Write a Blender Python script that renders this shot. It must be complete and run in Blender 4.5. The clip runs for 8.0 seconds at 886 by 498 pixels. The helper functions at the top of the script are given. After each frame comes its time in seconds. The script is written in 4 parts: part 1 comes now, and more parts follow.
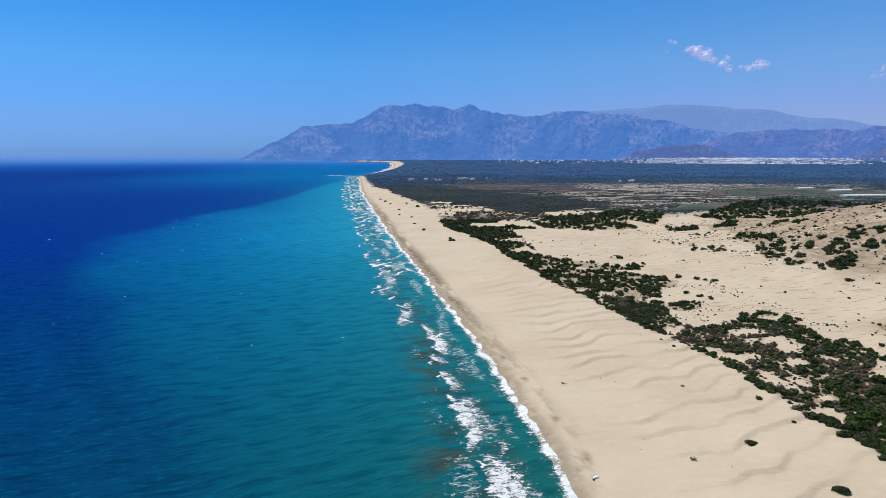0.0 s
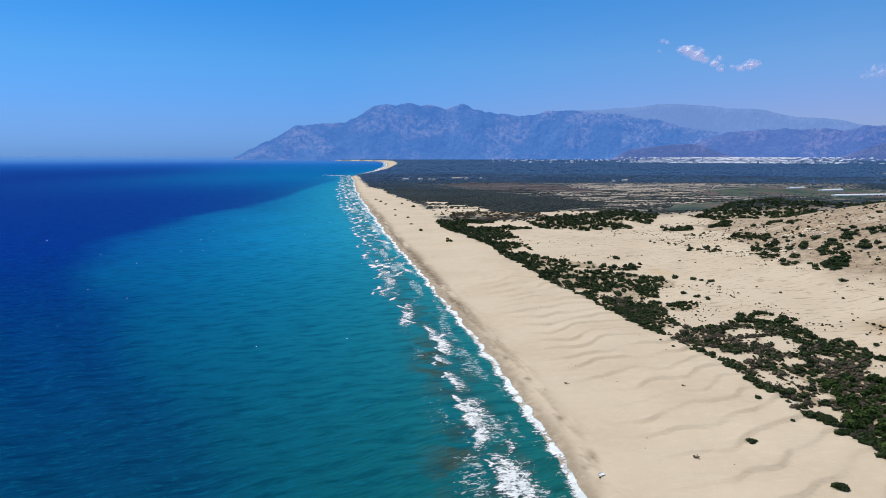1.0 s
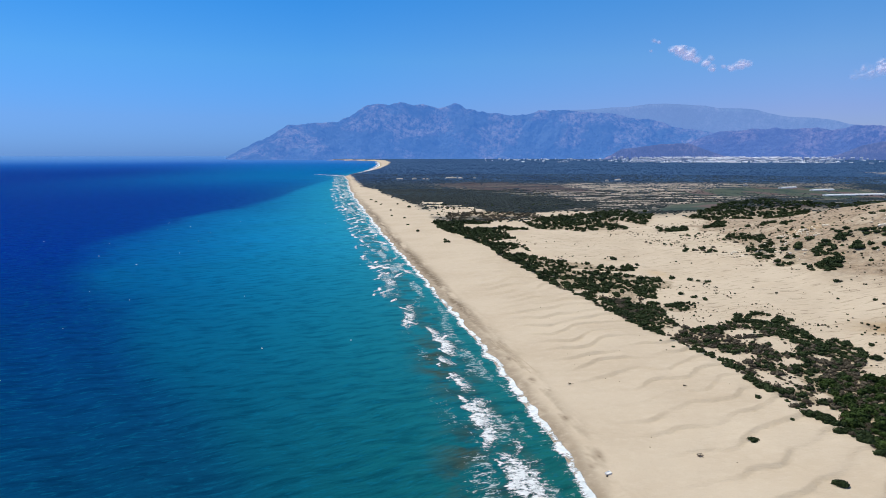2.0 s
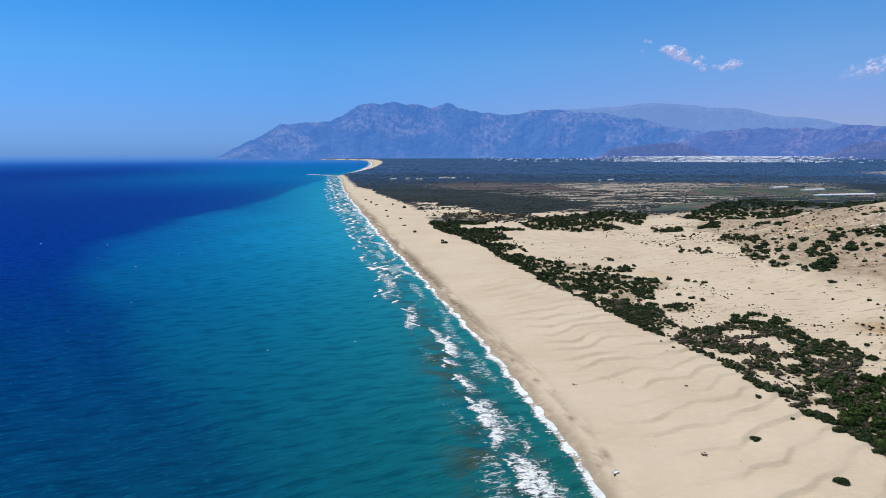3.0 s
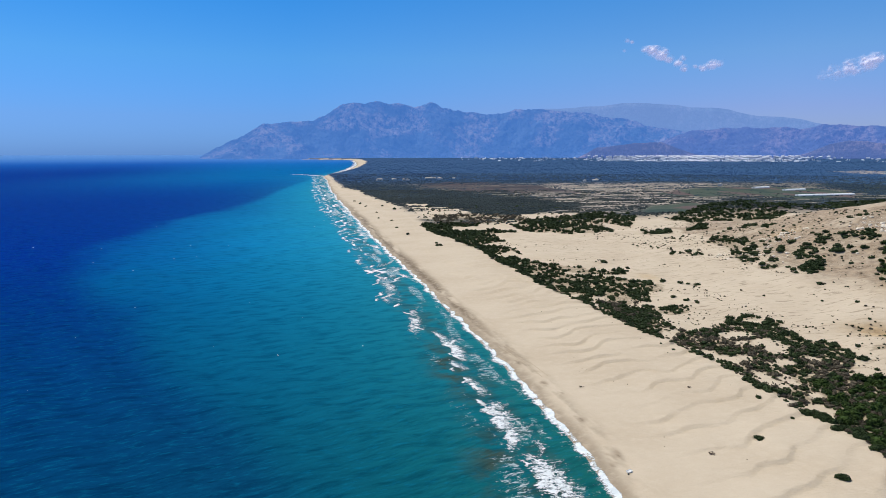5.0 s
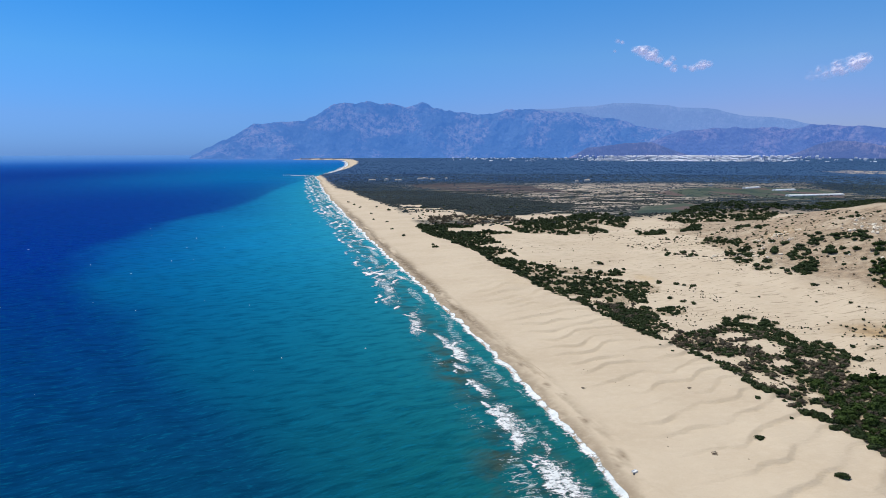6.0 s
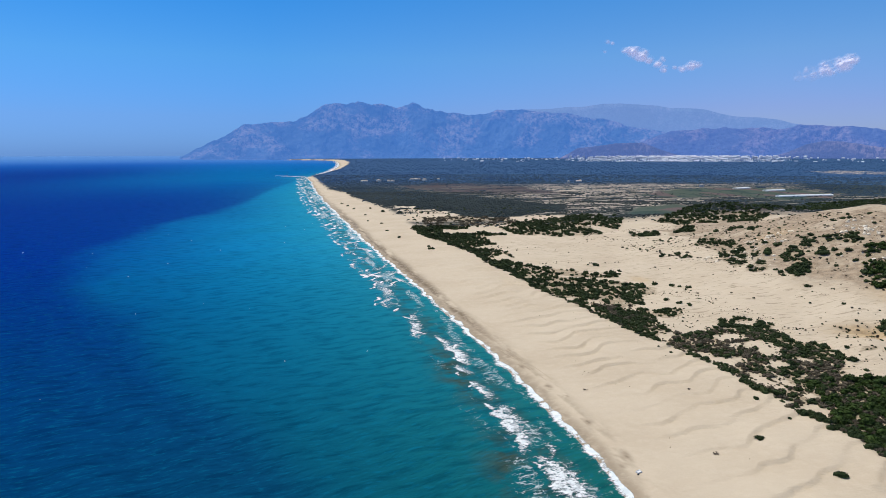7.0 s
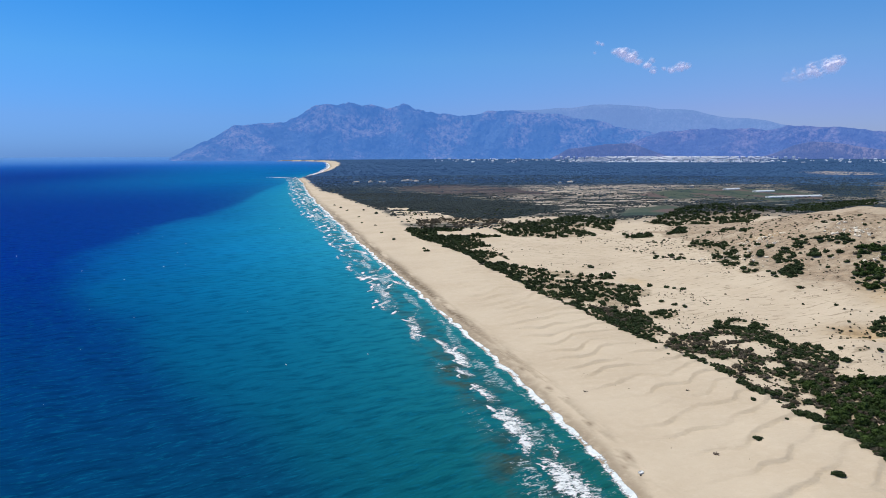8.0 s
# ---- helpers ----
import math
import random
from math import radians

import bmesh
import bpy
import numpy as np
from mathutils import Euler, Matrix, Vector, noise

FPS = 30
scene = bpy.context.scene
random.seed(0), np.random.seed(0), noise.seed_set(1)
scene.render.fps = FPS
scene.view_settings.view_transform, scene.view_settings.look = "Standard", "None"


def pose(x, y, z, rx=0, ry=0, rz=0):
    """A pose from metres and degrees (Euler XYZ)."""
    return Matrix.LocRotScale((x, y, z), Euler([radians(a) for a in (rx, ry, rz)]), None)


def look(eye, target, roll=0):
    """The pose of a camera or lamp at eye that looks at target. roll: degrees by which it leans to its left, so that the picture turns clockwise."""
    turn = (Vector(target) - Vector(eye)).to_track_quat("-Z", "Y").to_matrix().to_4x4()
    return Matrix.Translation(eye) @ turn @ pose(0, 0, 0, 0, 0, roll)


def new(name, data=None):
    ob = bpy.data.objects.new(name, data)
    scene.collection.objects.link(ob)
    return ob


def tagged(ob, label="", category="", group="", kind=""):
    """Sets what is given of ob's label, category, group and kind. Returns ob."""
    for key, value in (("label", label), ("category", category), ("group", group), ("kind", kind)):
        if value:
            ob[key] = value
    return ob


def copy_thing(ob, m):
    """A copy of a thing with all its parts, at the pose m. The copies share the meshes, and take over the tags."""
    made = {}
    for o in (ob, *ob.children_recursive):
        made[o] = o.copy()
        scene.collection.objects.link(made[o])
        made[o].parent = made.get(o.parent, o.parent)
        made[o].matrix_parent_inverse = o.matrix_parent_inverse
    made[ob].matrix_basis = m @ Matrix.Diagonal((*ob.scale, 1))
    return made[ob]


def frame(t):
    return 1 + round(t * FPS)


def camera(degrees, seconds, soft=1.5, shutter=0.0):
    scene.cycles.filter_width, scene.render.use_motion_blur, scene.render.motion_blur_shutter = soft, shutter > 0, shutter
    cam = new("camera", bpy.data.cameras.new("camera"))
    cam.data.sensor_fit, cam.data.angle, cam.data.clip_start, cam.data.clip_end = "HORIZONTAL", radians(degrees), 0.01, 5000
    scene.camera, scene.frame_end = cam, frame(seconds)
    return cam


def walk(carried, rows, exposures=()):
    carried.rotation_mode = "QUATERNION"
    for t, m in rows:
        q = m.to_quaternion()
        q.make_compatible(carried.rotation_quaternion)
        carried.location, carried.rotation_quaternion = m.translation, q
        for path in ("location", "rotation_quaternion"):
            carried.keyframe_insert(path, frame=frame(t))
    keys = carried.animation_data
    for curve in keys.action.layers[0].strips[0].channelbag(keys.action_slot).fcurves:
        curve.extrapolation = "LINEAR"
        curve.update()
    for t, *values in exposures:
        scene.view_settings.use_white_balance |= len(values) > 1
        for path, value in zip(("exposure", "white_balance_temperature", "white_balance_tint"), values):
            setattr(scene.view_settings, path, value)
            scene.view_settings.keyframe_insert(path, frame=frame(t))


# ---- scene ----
cam = camera(65.57, 8.0, soft=0.8)
PATH = [
    (0, (-1.457, -0.940, 58.149), (-5.782, 18.403, 55.479), 0.003),
    (0.5, (-2.613, -2.624, 58.766), (-6.837, 16.740, 56.085), 0.001),
    (1, (-3.876, -4.319, 59.419), (-7.997, 15.066, 56.726), -0.002),
    (1.5, (-5.233, -6.020, 60.103), (-9.247, 13.385, 57.399), -0.006),
    (3, (-9.740, -11.093, 62.296), (-13.417, 8.375, 59.560), -0.024),
    (3.5, (-11.345, -12.753, 63.058), (-14.903, 6.735, 60.312), -0.033),
    (4, (-12.980, -14.387, 63.827), (-16.417, 5.122, 61.072), -0.043),
    (4.5, (-14.631, -15.988, 64.598), (-17.945, 3.541, 61.837), -0.056),
    (6, (-19.556, -20.534, 66.880), (-22.486, -0.945, 64.108), -0.104),
    (6.5, (-21.145, -21.943, 67.614), (-23.943, -2.334, 64.843), -0.125),
    (7, (-22.686, -23.287, 68.326), (-25.351, -3.660, 65.559), -0.148),
    (7.5, (-24.166, -24.561, 69.011), (-26.696, -4.915, 66.251), -0.173),
    (8, (-25.573, -25.759, 69.666), (-27.966, -6.094, 66.916), -0.202),
]
walk(cam, [(t, look(eye, target, roll)) for t, eye, target, roll in PATH], [(0.0, 0.0), (8.0, 0.0)])

# ---- light: a high sun over the sea and a clear blue sky ----
SUN_HEIGHT, SUN_BEARING = 64.0, -72.0  # degrees; bearing clockwise from +y
world = bpy.data.worlds.new("sky")
scene.world = world
world.use_nodes = True
wn, wl = world.node_tree.nodes, world.node_tree.links
wn.clear()
sky = wn.new("ShaderNodeTexSky")
sky.sky_type, sky.sun_disc = "NISHITA", False
sky.sun_elevation, sky.sun_rotation = radians(SUN_HEIGHT), radians(SUN_BEARING)
sky.altitude, sky.air_density, sky.dust_density, sky.ozone_density = 0, 1.0, 0.3, 6.0
coord, sep = wn.new("ShaderNodeTexCoord"), wn.new("ShaderNodeSeparateXYZ")
wl.new(coord.outputs["Generated"], sep.inputs[0])


def air_ramp(stops):
    """Tint of the air by height above the horizon."""
    r = wn.new("ShaderNodeValToRGB")
    for at, c in stops:
        e = r.color_ramp.elements[0] if at == 0 else r.color_ramp.elements[len(r.color_ramp.elements) - 1] if at == 1 else r.color_ramp.elements.new(at)
        e.position, e.color = at, (*c, 1)
    wl.new(sep.outputs["Z"], r.inputs[0])
    return r.outputs[0]


# clear blue over the sea, warmer dusty haze over the land
over_sea = air_ramp(((0.0, (0.165, 0.36, 0.96)), (0.05, (0.215, 0.40, 0.84)), (0.13, (0.21, 0.50, 0.80)), (0.21, (0.13, 0.495, 0.82)), (0.32, (0.36, 0.48, 0.79)), (1.0, (0.74, 0.68, 0.55))))
over_land = air_ramp(((0.0, (0.38, 0.46, 0.86)), (0.06, (0.43, 0.48, 0.84)), (0.13, (0.41, 0.59, 0.83)), (0.21, (0.29, 0.61, 0.87)), (0.32, (0.47, 0.52, 0.73)), (1.0, (0.74, 0.68, 0.55))))
side = wn.new("ShaderNodeMapRange")
for key, at in (("From Min", -0.36), ("From Max", 0.29)):
    side.inputs[key].default_value = at
wl.new(sep.outputs["X"], side.inputs["Value"])
air = wn.new("ShaderNodeMix")
air.data_type = "RGBA"
wl.new(side.outputs[0], air.inputs[0])
wl.new(over_sea, air.inputs[6])
wl.new(over_land, air.inputs[7])
tint = wn.new("ShaderNodeMix")
tint.data_type, tint.blend_type = "RGBA", "MULTIPLY"
tint.inputs[0].default_value = 1.0
bg, wout = wn.new("ShaderNodeBackground"), wn.new("ShaderNodeOutputWorld")
bg.inputs["Strength"].default_value = 0.15
wl.new(sky.outputs[0], tint.inputs[6])
wl.new(air.outputs[2], tint.inputs[7])
wl.new(tint.outputs[2], bg.inputs["Color"])
wl.new(bg.outputs[0], wout.inputs[0])
lamp = bpy.data.lights.new("sun", "SUN")
lamp.energy, lamp.angle, lamp.color = 3.9, radians(0.5), (0.99, 0.95, 0.85)
sun = new("sun", lamp)
az, el = radians(SUN_BEARING), radians(SUN_HEIGHT)
sun.matrix_world = look((math.sin(az) * 300, math.cos(az) * 300, 300 * math.tan(el)), (0, 0, 0))


# ---- materials ----
class Mat:
    """A node material with a few shorthands."""

    def __init__(self, name, rough=0.9, spec=0.2):
        self.m = bpy.data.materials.new(name)
        self.m.use_nodes = True
        self.n, self.l = self.m.node_tree.nodes, self.m.node_tree.links
        self.b = self.n["Principled BSDF"]
        self.b.inputs["Roughness"].default_value = rough
        self.b.inputs["Specular IOR Level"].default_value = spec
        self.co = self.n.new("ShaderNodeTexCoord").outputs["Object"]

    def noise(self, scale, detail=4.0, rough=0.55, stretch=None, where=None):
        t = self.n.new("ShaderNodeTexNoise")
        t.inputs["Scale"].default_value, t.inputs["Detail"].default_value, t.inputs["Roughness"].default_value = scale, detail, rough
        src = where or self.co
        if stretch:
            mp = self.n.new("ShaderNodeMapping")
            mp.vector_type = "TEXTURE"
            mp.inputs["Rotation"].default_value = (0, 0, radians(stretch[3]))
            mp.inputs["Scale"].default_value = [1 / v for v in stretch[:3]]
            self.l.new(src, mp.inputs["Vector"])
            src = mp.outputs[0]
        self.l.new(src, t.inputs["Vector"])
        return t.outputs["Fac"]

    def span(self, v, a, b, lo=0.0, hi=1.0):
        r = self.n.new("ShaderNodeMapRange")
        r.interpolation_type = "SMOOTHSTEP"
        for k, x in zip(("From Min", "From Max", "To Min", "To Max"), (a, b, lo, hi)):
            r.inputs[k].default_value = x
        self.l.new(v, r.inputs["Value"])
        return r.outputs[0]

    def math(self, op, a, b):
        q = self.n.new("ShaderNodeMath")
        q.operation = op
        for sock, v in zip(q.inputs, (a, b)):
            if isinstance(v, (int, float)):
                sock.default_value = v
            else:
                self.l.new(v, sock)
        return q.outputs[0]

    def mix(self, f, a, b, mode="MIX"):
        x = self.n.new("ShaderNodeMix")
        x.data_type, x.blend_type = "RGBA", mode
        for sock, v in ((x.inputs[0], f), (x.inputs[6], a), (x.inputs[7], b)):
            if isinstance(v, (int, float)):
                sock.default_value = v
            elif isinstance(v, tuple):
                sock.default_value = (*v, 1)
            else:
                self.l.new(v, sock)
        return x.outputs[2]

    def attr(self, name):
        a = self.n.new("ShaderNodeAttribute")
        a.attribute_name = name
        return a.outputs["Fac"]

    def random(self):
        return self.n.new("ShaderNodeObjectInfo").outputs["Random"]

    def island(self):
        return self.n.new("ShaderNodeNewGeometry").outputs["Random Per Island"]

    def bump(self, height, strength, distance):
        b = self.n.new("ShaderNodeBump")
        b.inputs["Strength"].default_value, b.inputs["Distance"].default_value = strength, distance
        self.l.new(height, b.inputs["Height"])
        self.l.new(b.outputs[0], self.b.inputs["Normal"])

    def colour(self, c):
        if isinstance(c, tuple):
            self.b.inputs["Base Color"].default_value = (*c, 1)
        else:
            self.l.new(c, self.b.inputs["Base Color"])
        return self

    def glow(self, c, strength):
        self.b.inputs["Emission Color"].default_value = (*c, 1)
        self.b.inputs["Emission Strength"].default_value = strength
        return self


def make_ground_mat():
    k = Mat("sand_and_soil", 0.95, 0.1)
    c = k.mix(k.span(k.noise(0.035, 5), 0.35, 0.68), (0.565, 0.470, 0.348), (0.515, 0.420, 0.305))
    c = k.mix(k.span(k.noise(0.4, 6, 0.65), 0.40, 0.75, 0, 0.45), c, (0.61, 0.52, 0.39))
    c = k.mix(k.span(k.noise(2.5, 5, 0.7), 0.50, 0.80, 0, 0.30), c, (0.38, 0.31, 0.23))
    # dry litter and grit in the hollows behind the brow
    streak = k.noise(0.16, 6, 0.62, (1.0, 3.2, 1, 12))
    lit = k.math("MULTIPLY", k.span(streak, 0.54, 0.66), k.attr("grit"))
    c = k.mix(k.math("MULTIPLY", lit, 0.7), c, (0.28, 0.225, 0.155))
    # damp sand and dark wrack
    damp = k.math("MULTIPLY", k.attr("wet"), k.span(k.noise(0.5, 6, 0.6, (1, 1, 1, 0)), 0.22, 0.58, 0.35, 1.0))
    c = k.mix(damp, c, (0.170, 0.124, 0.076))
    # rocky ground on the hill
    stone = k.span(k.noise(0.35, 7, 0.7), 0.42, 0.66)
    rocky = k.mix(stone, (0.165, 0.115, 0.074), (0.40, 0.298, 0.200))
    rocky = k.mix(k.span(k.noise(1.1, 6, 0.7), 0.55, 0.70, 0, 0.6), rocky, (0.13, 0.11, 0.075))
    c = k.mix(k.math("MULTIPLY", k.attr("rock"), k.span(k.noise(0.7, 8, 0.72), 0.38, 0.58, 0.42, 1.0)), c, rocky)
    # litter and low growth under the scrub
    low = k.mix(k.span(k.noise(0.9, 6, 0.7), 0.38, 0.66), (0.24, 0.19, 0.125), (0.42, 0.34, 0.235))
    c = k.mix(k.math("MULTIPLY", k.attr("veg"), k.span(k.noise(0.33, 6, 0.65), 0.30, 0.52)), c, low)
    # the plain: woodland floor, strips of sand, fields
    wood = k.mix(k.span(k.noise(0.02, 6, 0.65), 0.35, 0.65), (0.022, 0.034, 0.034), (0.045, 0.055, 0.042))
    # blue distance haze painted into the colour of the far woodland floor
    wood = k.mix(k.attr("far_haze"), wood, (0.036, 0.088, 0.185))
    strip = k.math("MULTIPLY", k.span(k.noise(0.11, 8, 0.7, (0.30, 1.5, 1, 12)), 0.49, 0.53), k.span(k.noise(0.5, 6, 0.7), 0.34, 0.46))
    wood = k.mix(k.math("MULTIPLY", k.attr("open"), k.span(k.noise(0.03, 5), 0.42, 0.58, 0.1, 0.45)), wood, (0.15, 0.125, 0.115))
    open_ = k.math("MULTIPLY", strip, k.attr("open"))
    plain = k.mix(open_, wood, (0.50, 0.43, 0.35))
    c = k.mix(k.attr("far"), c, plain)
    field = k.mix(k.span(k.noise(0.03, 2, 0.4, (0.9, 0.16, 1, 20)), 0.46, 0.50), (0.042, 0.066, 0.054), (0.070, 0.090, 0.066))
    field = k.mix(k.span(k.noise(0.026, 2, 0.4, (0.9, 0.2, 1, 14)), 0.56, 0.59), field, (0.125, 0.092, 0.085))
    c = k.mix(k.attr("field"), c, field)
    c = k.mix(k.attr("heath"), c, k.mix(k.span(k.noise(0.08, 6, 0.7, (0.4, 1.4, 1, 14)), 0.4, 0.6), (0.078, 0.056, 0.060), (0.050, 0.052, 0.056)))
    c = k.mix(k.math("MULTIPLY", k.attr("ochre"), k.span(k.noise(0.3, 6, 0.65), 0.35, 0.6, 0.4, 1.0)), c, (0.50, 0.35, 0.18))
    k.colour(c)
    k.l.new(k.span(k.attr("wet"), 0.2, 1.0, 0.95, 0.70), k.b.inputs["Roughness"])
    rip = k.math("ADD", k.noise(1.4, 5, 0.6, (0.6, 2.4, 1, 20)), k.math("MULTIPLY", k.noise(0.25, 4), 2.0))
    ridges = k.span(k.noise(0.17, 4, 0.55, (0.28, 1.5, 1, 16)), 0.3, 0.7)
    k.bump(k.math("ADD", rip, k.math("MULTIPLY", ridges, 0.8)), 0.42, 0.35)
    return k.m


def make_sea_mat():
    k = Mat("sea_water", 0.25, 0.0003)
    k.b.inputs["IOR"].default_value = 1.33
    k.b.inputs["Specular Tint"].default_value = (0.15, 0.55, 1.0, 1)
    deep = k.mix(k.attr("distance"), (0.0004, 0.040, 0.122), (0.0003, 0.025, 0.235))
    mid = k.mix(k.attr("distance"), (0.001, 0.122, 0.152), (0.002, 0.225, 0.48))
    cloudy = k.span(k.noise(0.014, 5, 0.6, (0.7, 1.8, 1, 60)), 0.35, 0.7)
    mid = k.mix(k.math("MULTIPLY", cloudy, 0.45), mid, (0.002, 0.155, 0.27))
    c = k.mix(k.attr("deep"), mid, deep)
    # distance haze, then the sky's tone at the horizon, painted into the water colour
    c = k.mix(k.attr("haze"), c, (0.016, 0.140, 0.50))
    c = k.mix(k.attr("horizon_haze"), c, (0.12, 0.27, 0.57))
    c = k.mix(k.attr("teal"), c, k.mix(k.attr("distance"), (0.010, 0.106, 0.088), (0.03, 0.30, 0.37)))
    murk = k.math("MULTIPLY", k.attr("sandy"), k.span(k.noise(0.11, 5, 0.6), 0.40, 0.60))
    c = k.mix(murk, c, (0.045, 0.080, 0.068))
    # shading of long low swell under short chop, painted in: darker troughs, paler backs
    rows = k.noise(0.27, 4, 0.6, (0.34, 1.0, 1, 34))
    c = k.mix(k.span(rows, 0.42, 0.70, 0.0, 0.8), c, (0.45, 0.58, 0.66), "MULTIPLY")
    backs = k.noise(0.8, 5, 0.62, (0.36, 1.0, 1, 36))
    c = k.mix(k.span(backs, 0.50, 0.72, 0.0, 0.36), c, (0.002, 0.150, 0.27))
    lace = k.math("ADD", k.math("MULTIPLY", k.span(k.noise(0.55, 9, 0.74, (0.7, 1.3, 1, 30)), 0.28, 0.72), 0.6), k.math("MULTIPLY", k.span(k.noise(2.3, 6, 0.7, (0.7, 1.3, 1, 30)), 0.28, 0.72), 0.4))
    c = k.mix(k.span(k.math("SUBTRACT", k.math("ADD", lace, k.attr("foam")), 1.0), -0.05, 0.16, 0, 0.8), c, (0.62, 0.67, 0.68))
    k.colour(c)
    swell = k.noise(0.22, 3, 0.5, (0.22, 1.0, 1, 42))
    chop = k.noise(0.9, 6, 0.68, (0.35, 1.0, 1, 46))
    k.bump(k.math("ADD", k.math("MULTIPLY", swell, 2.0), chop), 0.9, 0.85)
    return k.m


def make_foam_mat():
    k = Mat("sea_foam", 0.85, 0.2)
    k.colour(k.mix(k.span(k.noise(0.7, 6), 0.35, 0.7), (0.80, 0.82, 0.82), (0.64, 0.69, 0.70)))
    lace = k.noise(0.7, 9, 0.74, (0.7, 1.2, 1, 20))
    fine = k.noise(2.4, 6, 0.7, (0.65, 1.25, 1, 20))
    veil = k.math("ADD", k.math("MULTIPLY", k.span(lace, 0.28, 0.72), 0.55), k.math("MULTIPLY", k.span(fine, 0.30, 0.70), 0.45))
    cut = k.math("SUBTRACT", k.math("ADD", veil, k.attr("thick")), 1.0)
    k.l.new(k.span(cut, -0.10, 0.20), k.b.inputs["Alpha"])
    k.bump(lace, 0.8, 0.5)
    return k.m


def make_leaf_mat(name, dark, light, per_island=True, patch_size=0.35):
    k = Mat(name, 0.75, 0.15)
    c = k.mix(k.span(k.noise(patch_size, 4), 0.36, 0.64), dark, light)
    if per_island:
        c = k.mix(k.math("MULTIPLY", k.island(), 0.5), c, tuple(v * 1.6 for v in light))
    c = k.mix(k.math("MULTIPLY", k.random(), 0.4), c, dark)
    k.colour(c)
    return k.m


def make_plain_mat(name, a, b, rough=0.8, scale=2.0, spec=0.2):
    k = Mat(name, rough, spec)
    k.colour(k.mix(k.span(k.noise(scale, 6, 0.65), 0.35, 0.68), a, b))
    k.bump(k.noise(scale * 4, 5), 0.5, 0.05)
    return k.m


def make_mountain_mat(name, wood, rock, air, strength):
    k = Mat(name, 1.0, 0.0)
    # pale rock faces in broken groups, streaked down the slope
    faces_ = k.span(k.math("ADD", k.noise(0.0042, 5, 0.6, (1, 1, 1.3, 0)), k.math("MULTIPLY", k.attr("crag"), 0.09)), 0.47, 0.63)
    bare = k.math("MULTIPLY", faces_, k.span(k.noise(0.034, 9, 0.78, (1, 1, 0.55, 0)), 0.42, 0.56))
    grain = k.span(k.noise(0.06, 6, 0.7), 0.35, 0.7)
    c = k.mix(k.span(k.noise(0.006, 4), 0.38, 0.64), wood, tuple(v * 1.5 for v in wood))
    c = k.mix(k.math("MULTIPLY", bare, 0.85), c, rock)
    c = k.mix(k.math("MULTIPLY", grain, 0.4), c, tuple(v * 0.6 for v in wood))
    # distance haze added as a blue emission of the slopes themselves
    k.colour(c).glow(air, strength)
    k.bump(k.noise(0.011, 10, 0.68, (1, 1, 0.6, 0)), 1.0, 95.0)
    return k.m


def make_cloud_mat():
    k = Mat("glowing_cloud_vapour", 1.0, 0.0)
    # added emission brightens the cloud beyond what sun and sky give it
    k.colour((0.8, 0.76, 0.78)).glow((0.70, 0.58, 0.74), 0.50)
    puff = k.math("ADD", k.noise(0.016, 9, 0.68), k.attr("thick"))
    k.l.new(k.span(puff, 0.62, 1.35, 0, 0.70), k.b.inputs["Alpha"])
    return k.m


GROUND, SEA, FOAM = make_ground_mat(), make_sea_mat(), make_foam_mat()
LEAF = make_leaf_mat("evergreen_leaves", (0.017, 0.029, 0.010), (0.038, 0.057, 0.018))
PINE = make_leaf_mat("pine_needles", (0.013, 0.025, 0.005), (0.046, 0.078, 0.015))
DRY = make_leaf_mat("dry_grey_twigs", (0.056, 0.047, 0.032), (0.105, 0.088, 0.060))
BARK = make_plain_mat("bark", (0.10, 0.075, 0.055), (0.16, 0.125, 0.095), 0.9, 6)
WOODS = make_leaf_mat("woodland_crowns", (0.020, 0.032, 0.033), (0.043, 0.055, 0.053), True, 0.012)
# the two farther woods have blue distance haze mixed into their base colours
MIDWOODS = make_leaf_mat("hazy_middle_woodland", (0.028, 0.055, 0.088), (0.050, 0.086, 0.114), False, 0.007)
FARWOODS = make_leaf_mat("hazy_distant_woodland", (0.034, 0.092, 0.200), (0.064, 0.142, 0.255), False, 0.0035)
ROCK = make_plain_mat("pale_limestone", (0.78, 0.71, 0.59), (0.60, 0.51, 0.38), 0.9, 1.2)
PLASTIC = make_plain_mat("white_greenhouse_film", (0.84, 0.85, 0.84), (0.72, 0.74, 0.73), 0.5, 0.6, 0.4)
STEEL = make_plain_mat("galvanised_steel", (0.42, 0.43, 0.43), (0.32, 0.33, 0.33), 0.5, 3)
LIME = make_plain_mat("limewashed_wall", (0.74, 0.72, 0.68), (0.60, 0.57, 0.52), 0.9, 0.8)
TILE = make_plain_mat("faded_roof", (0.52, 0.46, 0.40), (0.42, 0.36, 0.31), 0.9, 1.5)
WHITE = make_plain_mat("white_plastic", (0.80, 0.80, 0.78), (0.70, 0.70, 0.67), 0.45, 6, 0.4)
DARK = make_plain_mat("black_rubber", (0.03, 0.03, 0.032), (0.05, 0.05, 0.05), 0.7, 8)
TRACK = make_plain_mat("pressed_sand", (0.42, 0.34, 0.24), (0.50, 0.41, 0.295), 0.95, 3)
# ranges: wood and rock colours, then the blue glow that stands for haze
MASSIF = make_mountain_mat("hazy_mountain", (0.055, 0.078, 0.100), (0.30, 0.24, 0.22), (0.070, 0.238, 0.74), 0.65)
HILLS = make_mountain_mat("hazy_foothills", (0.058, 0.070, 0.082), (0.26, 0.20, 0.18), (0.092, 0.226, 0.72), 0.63)
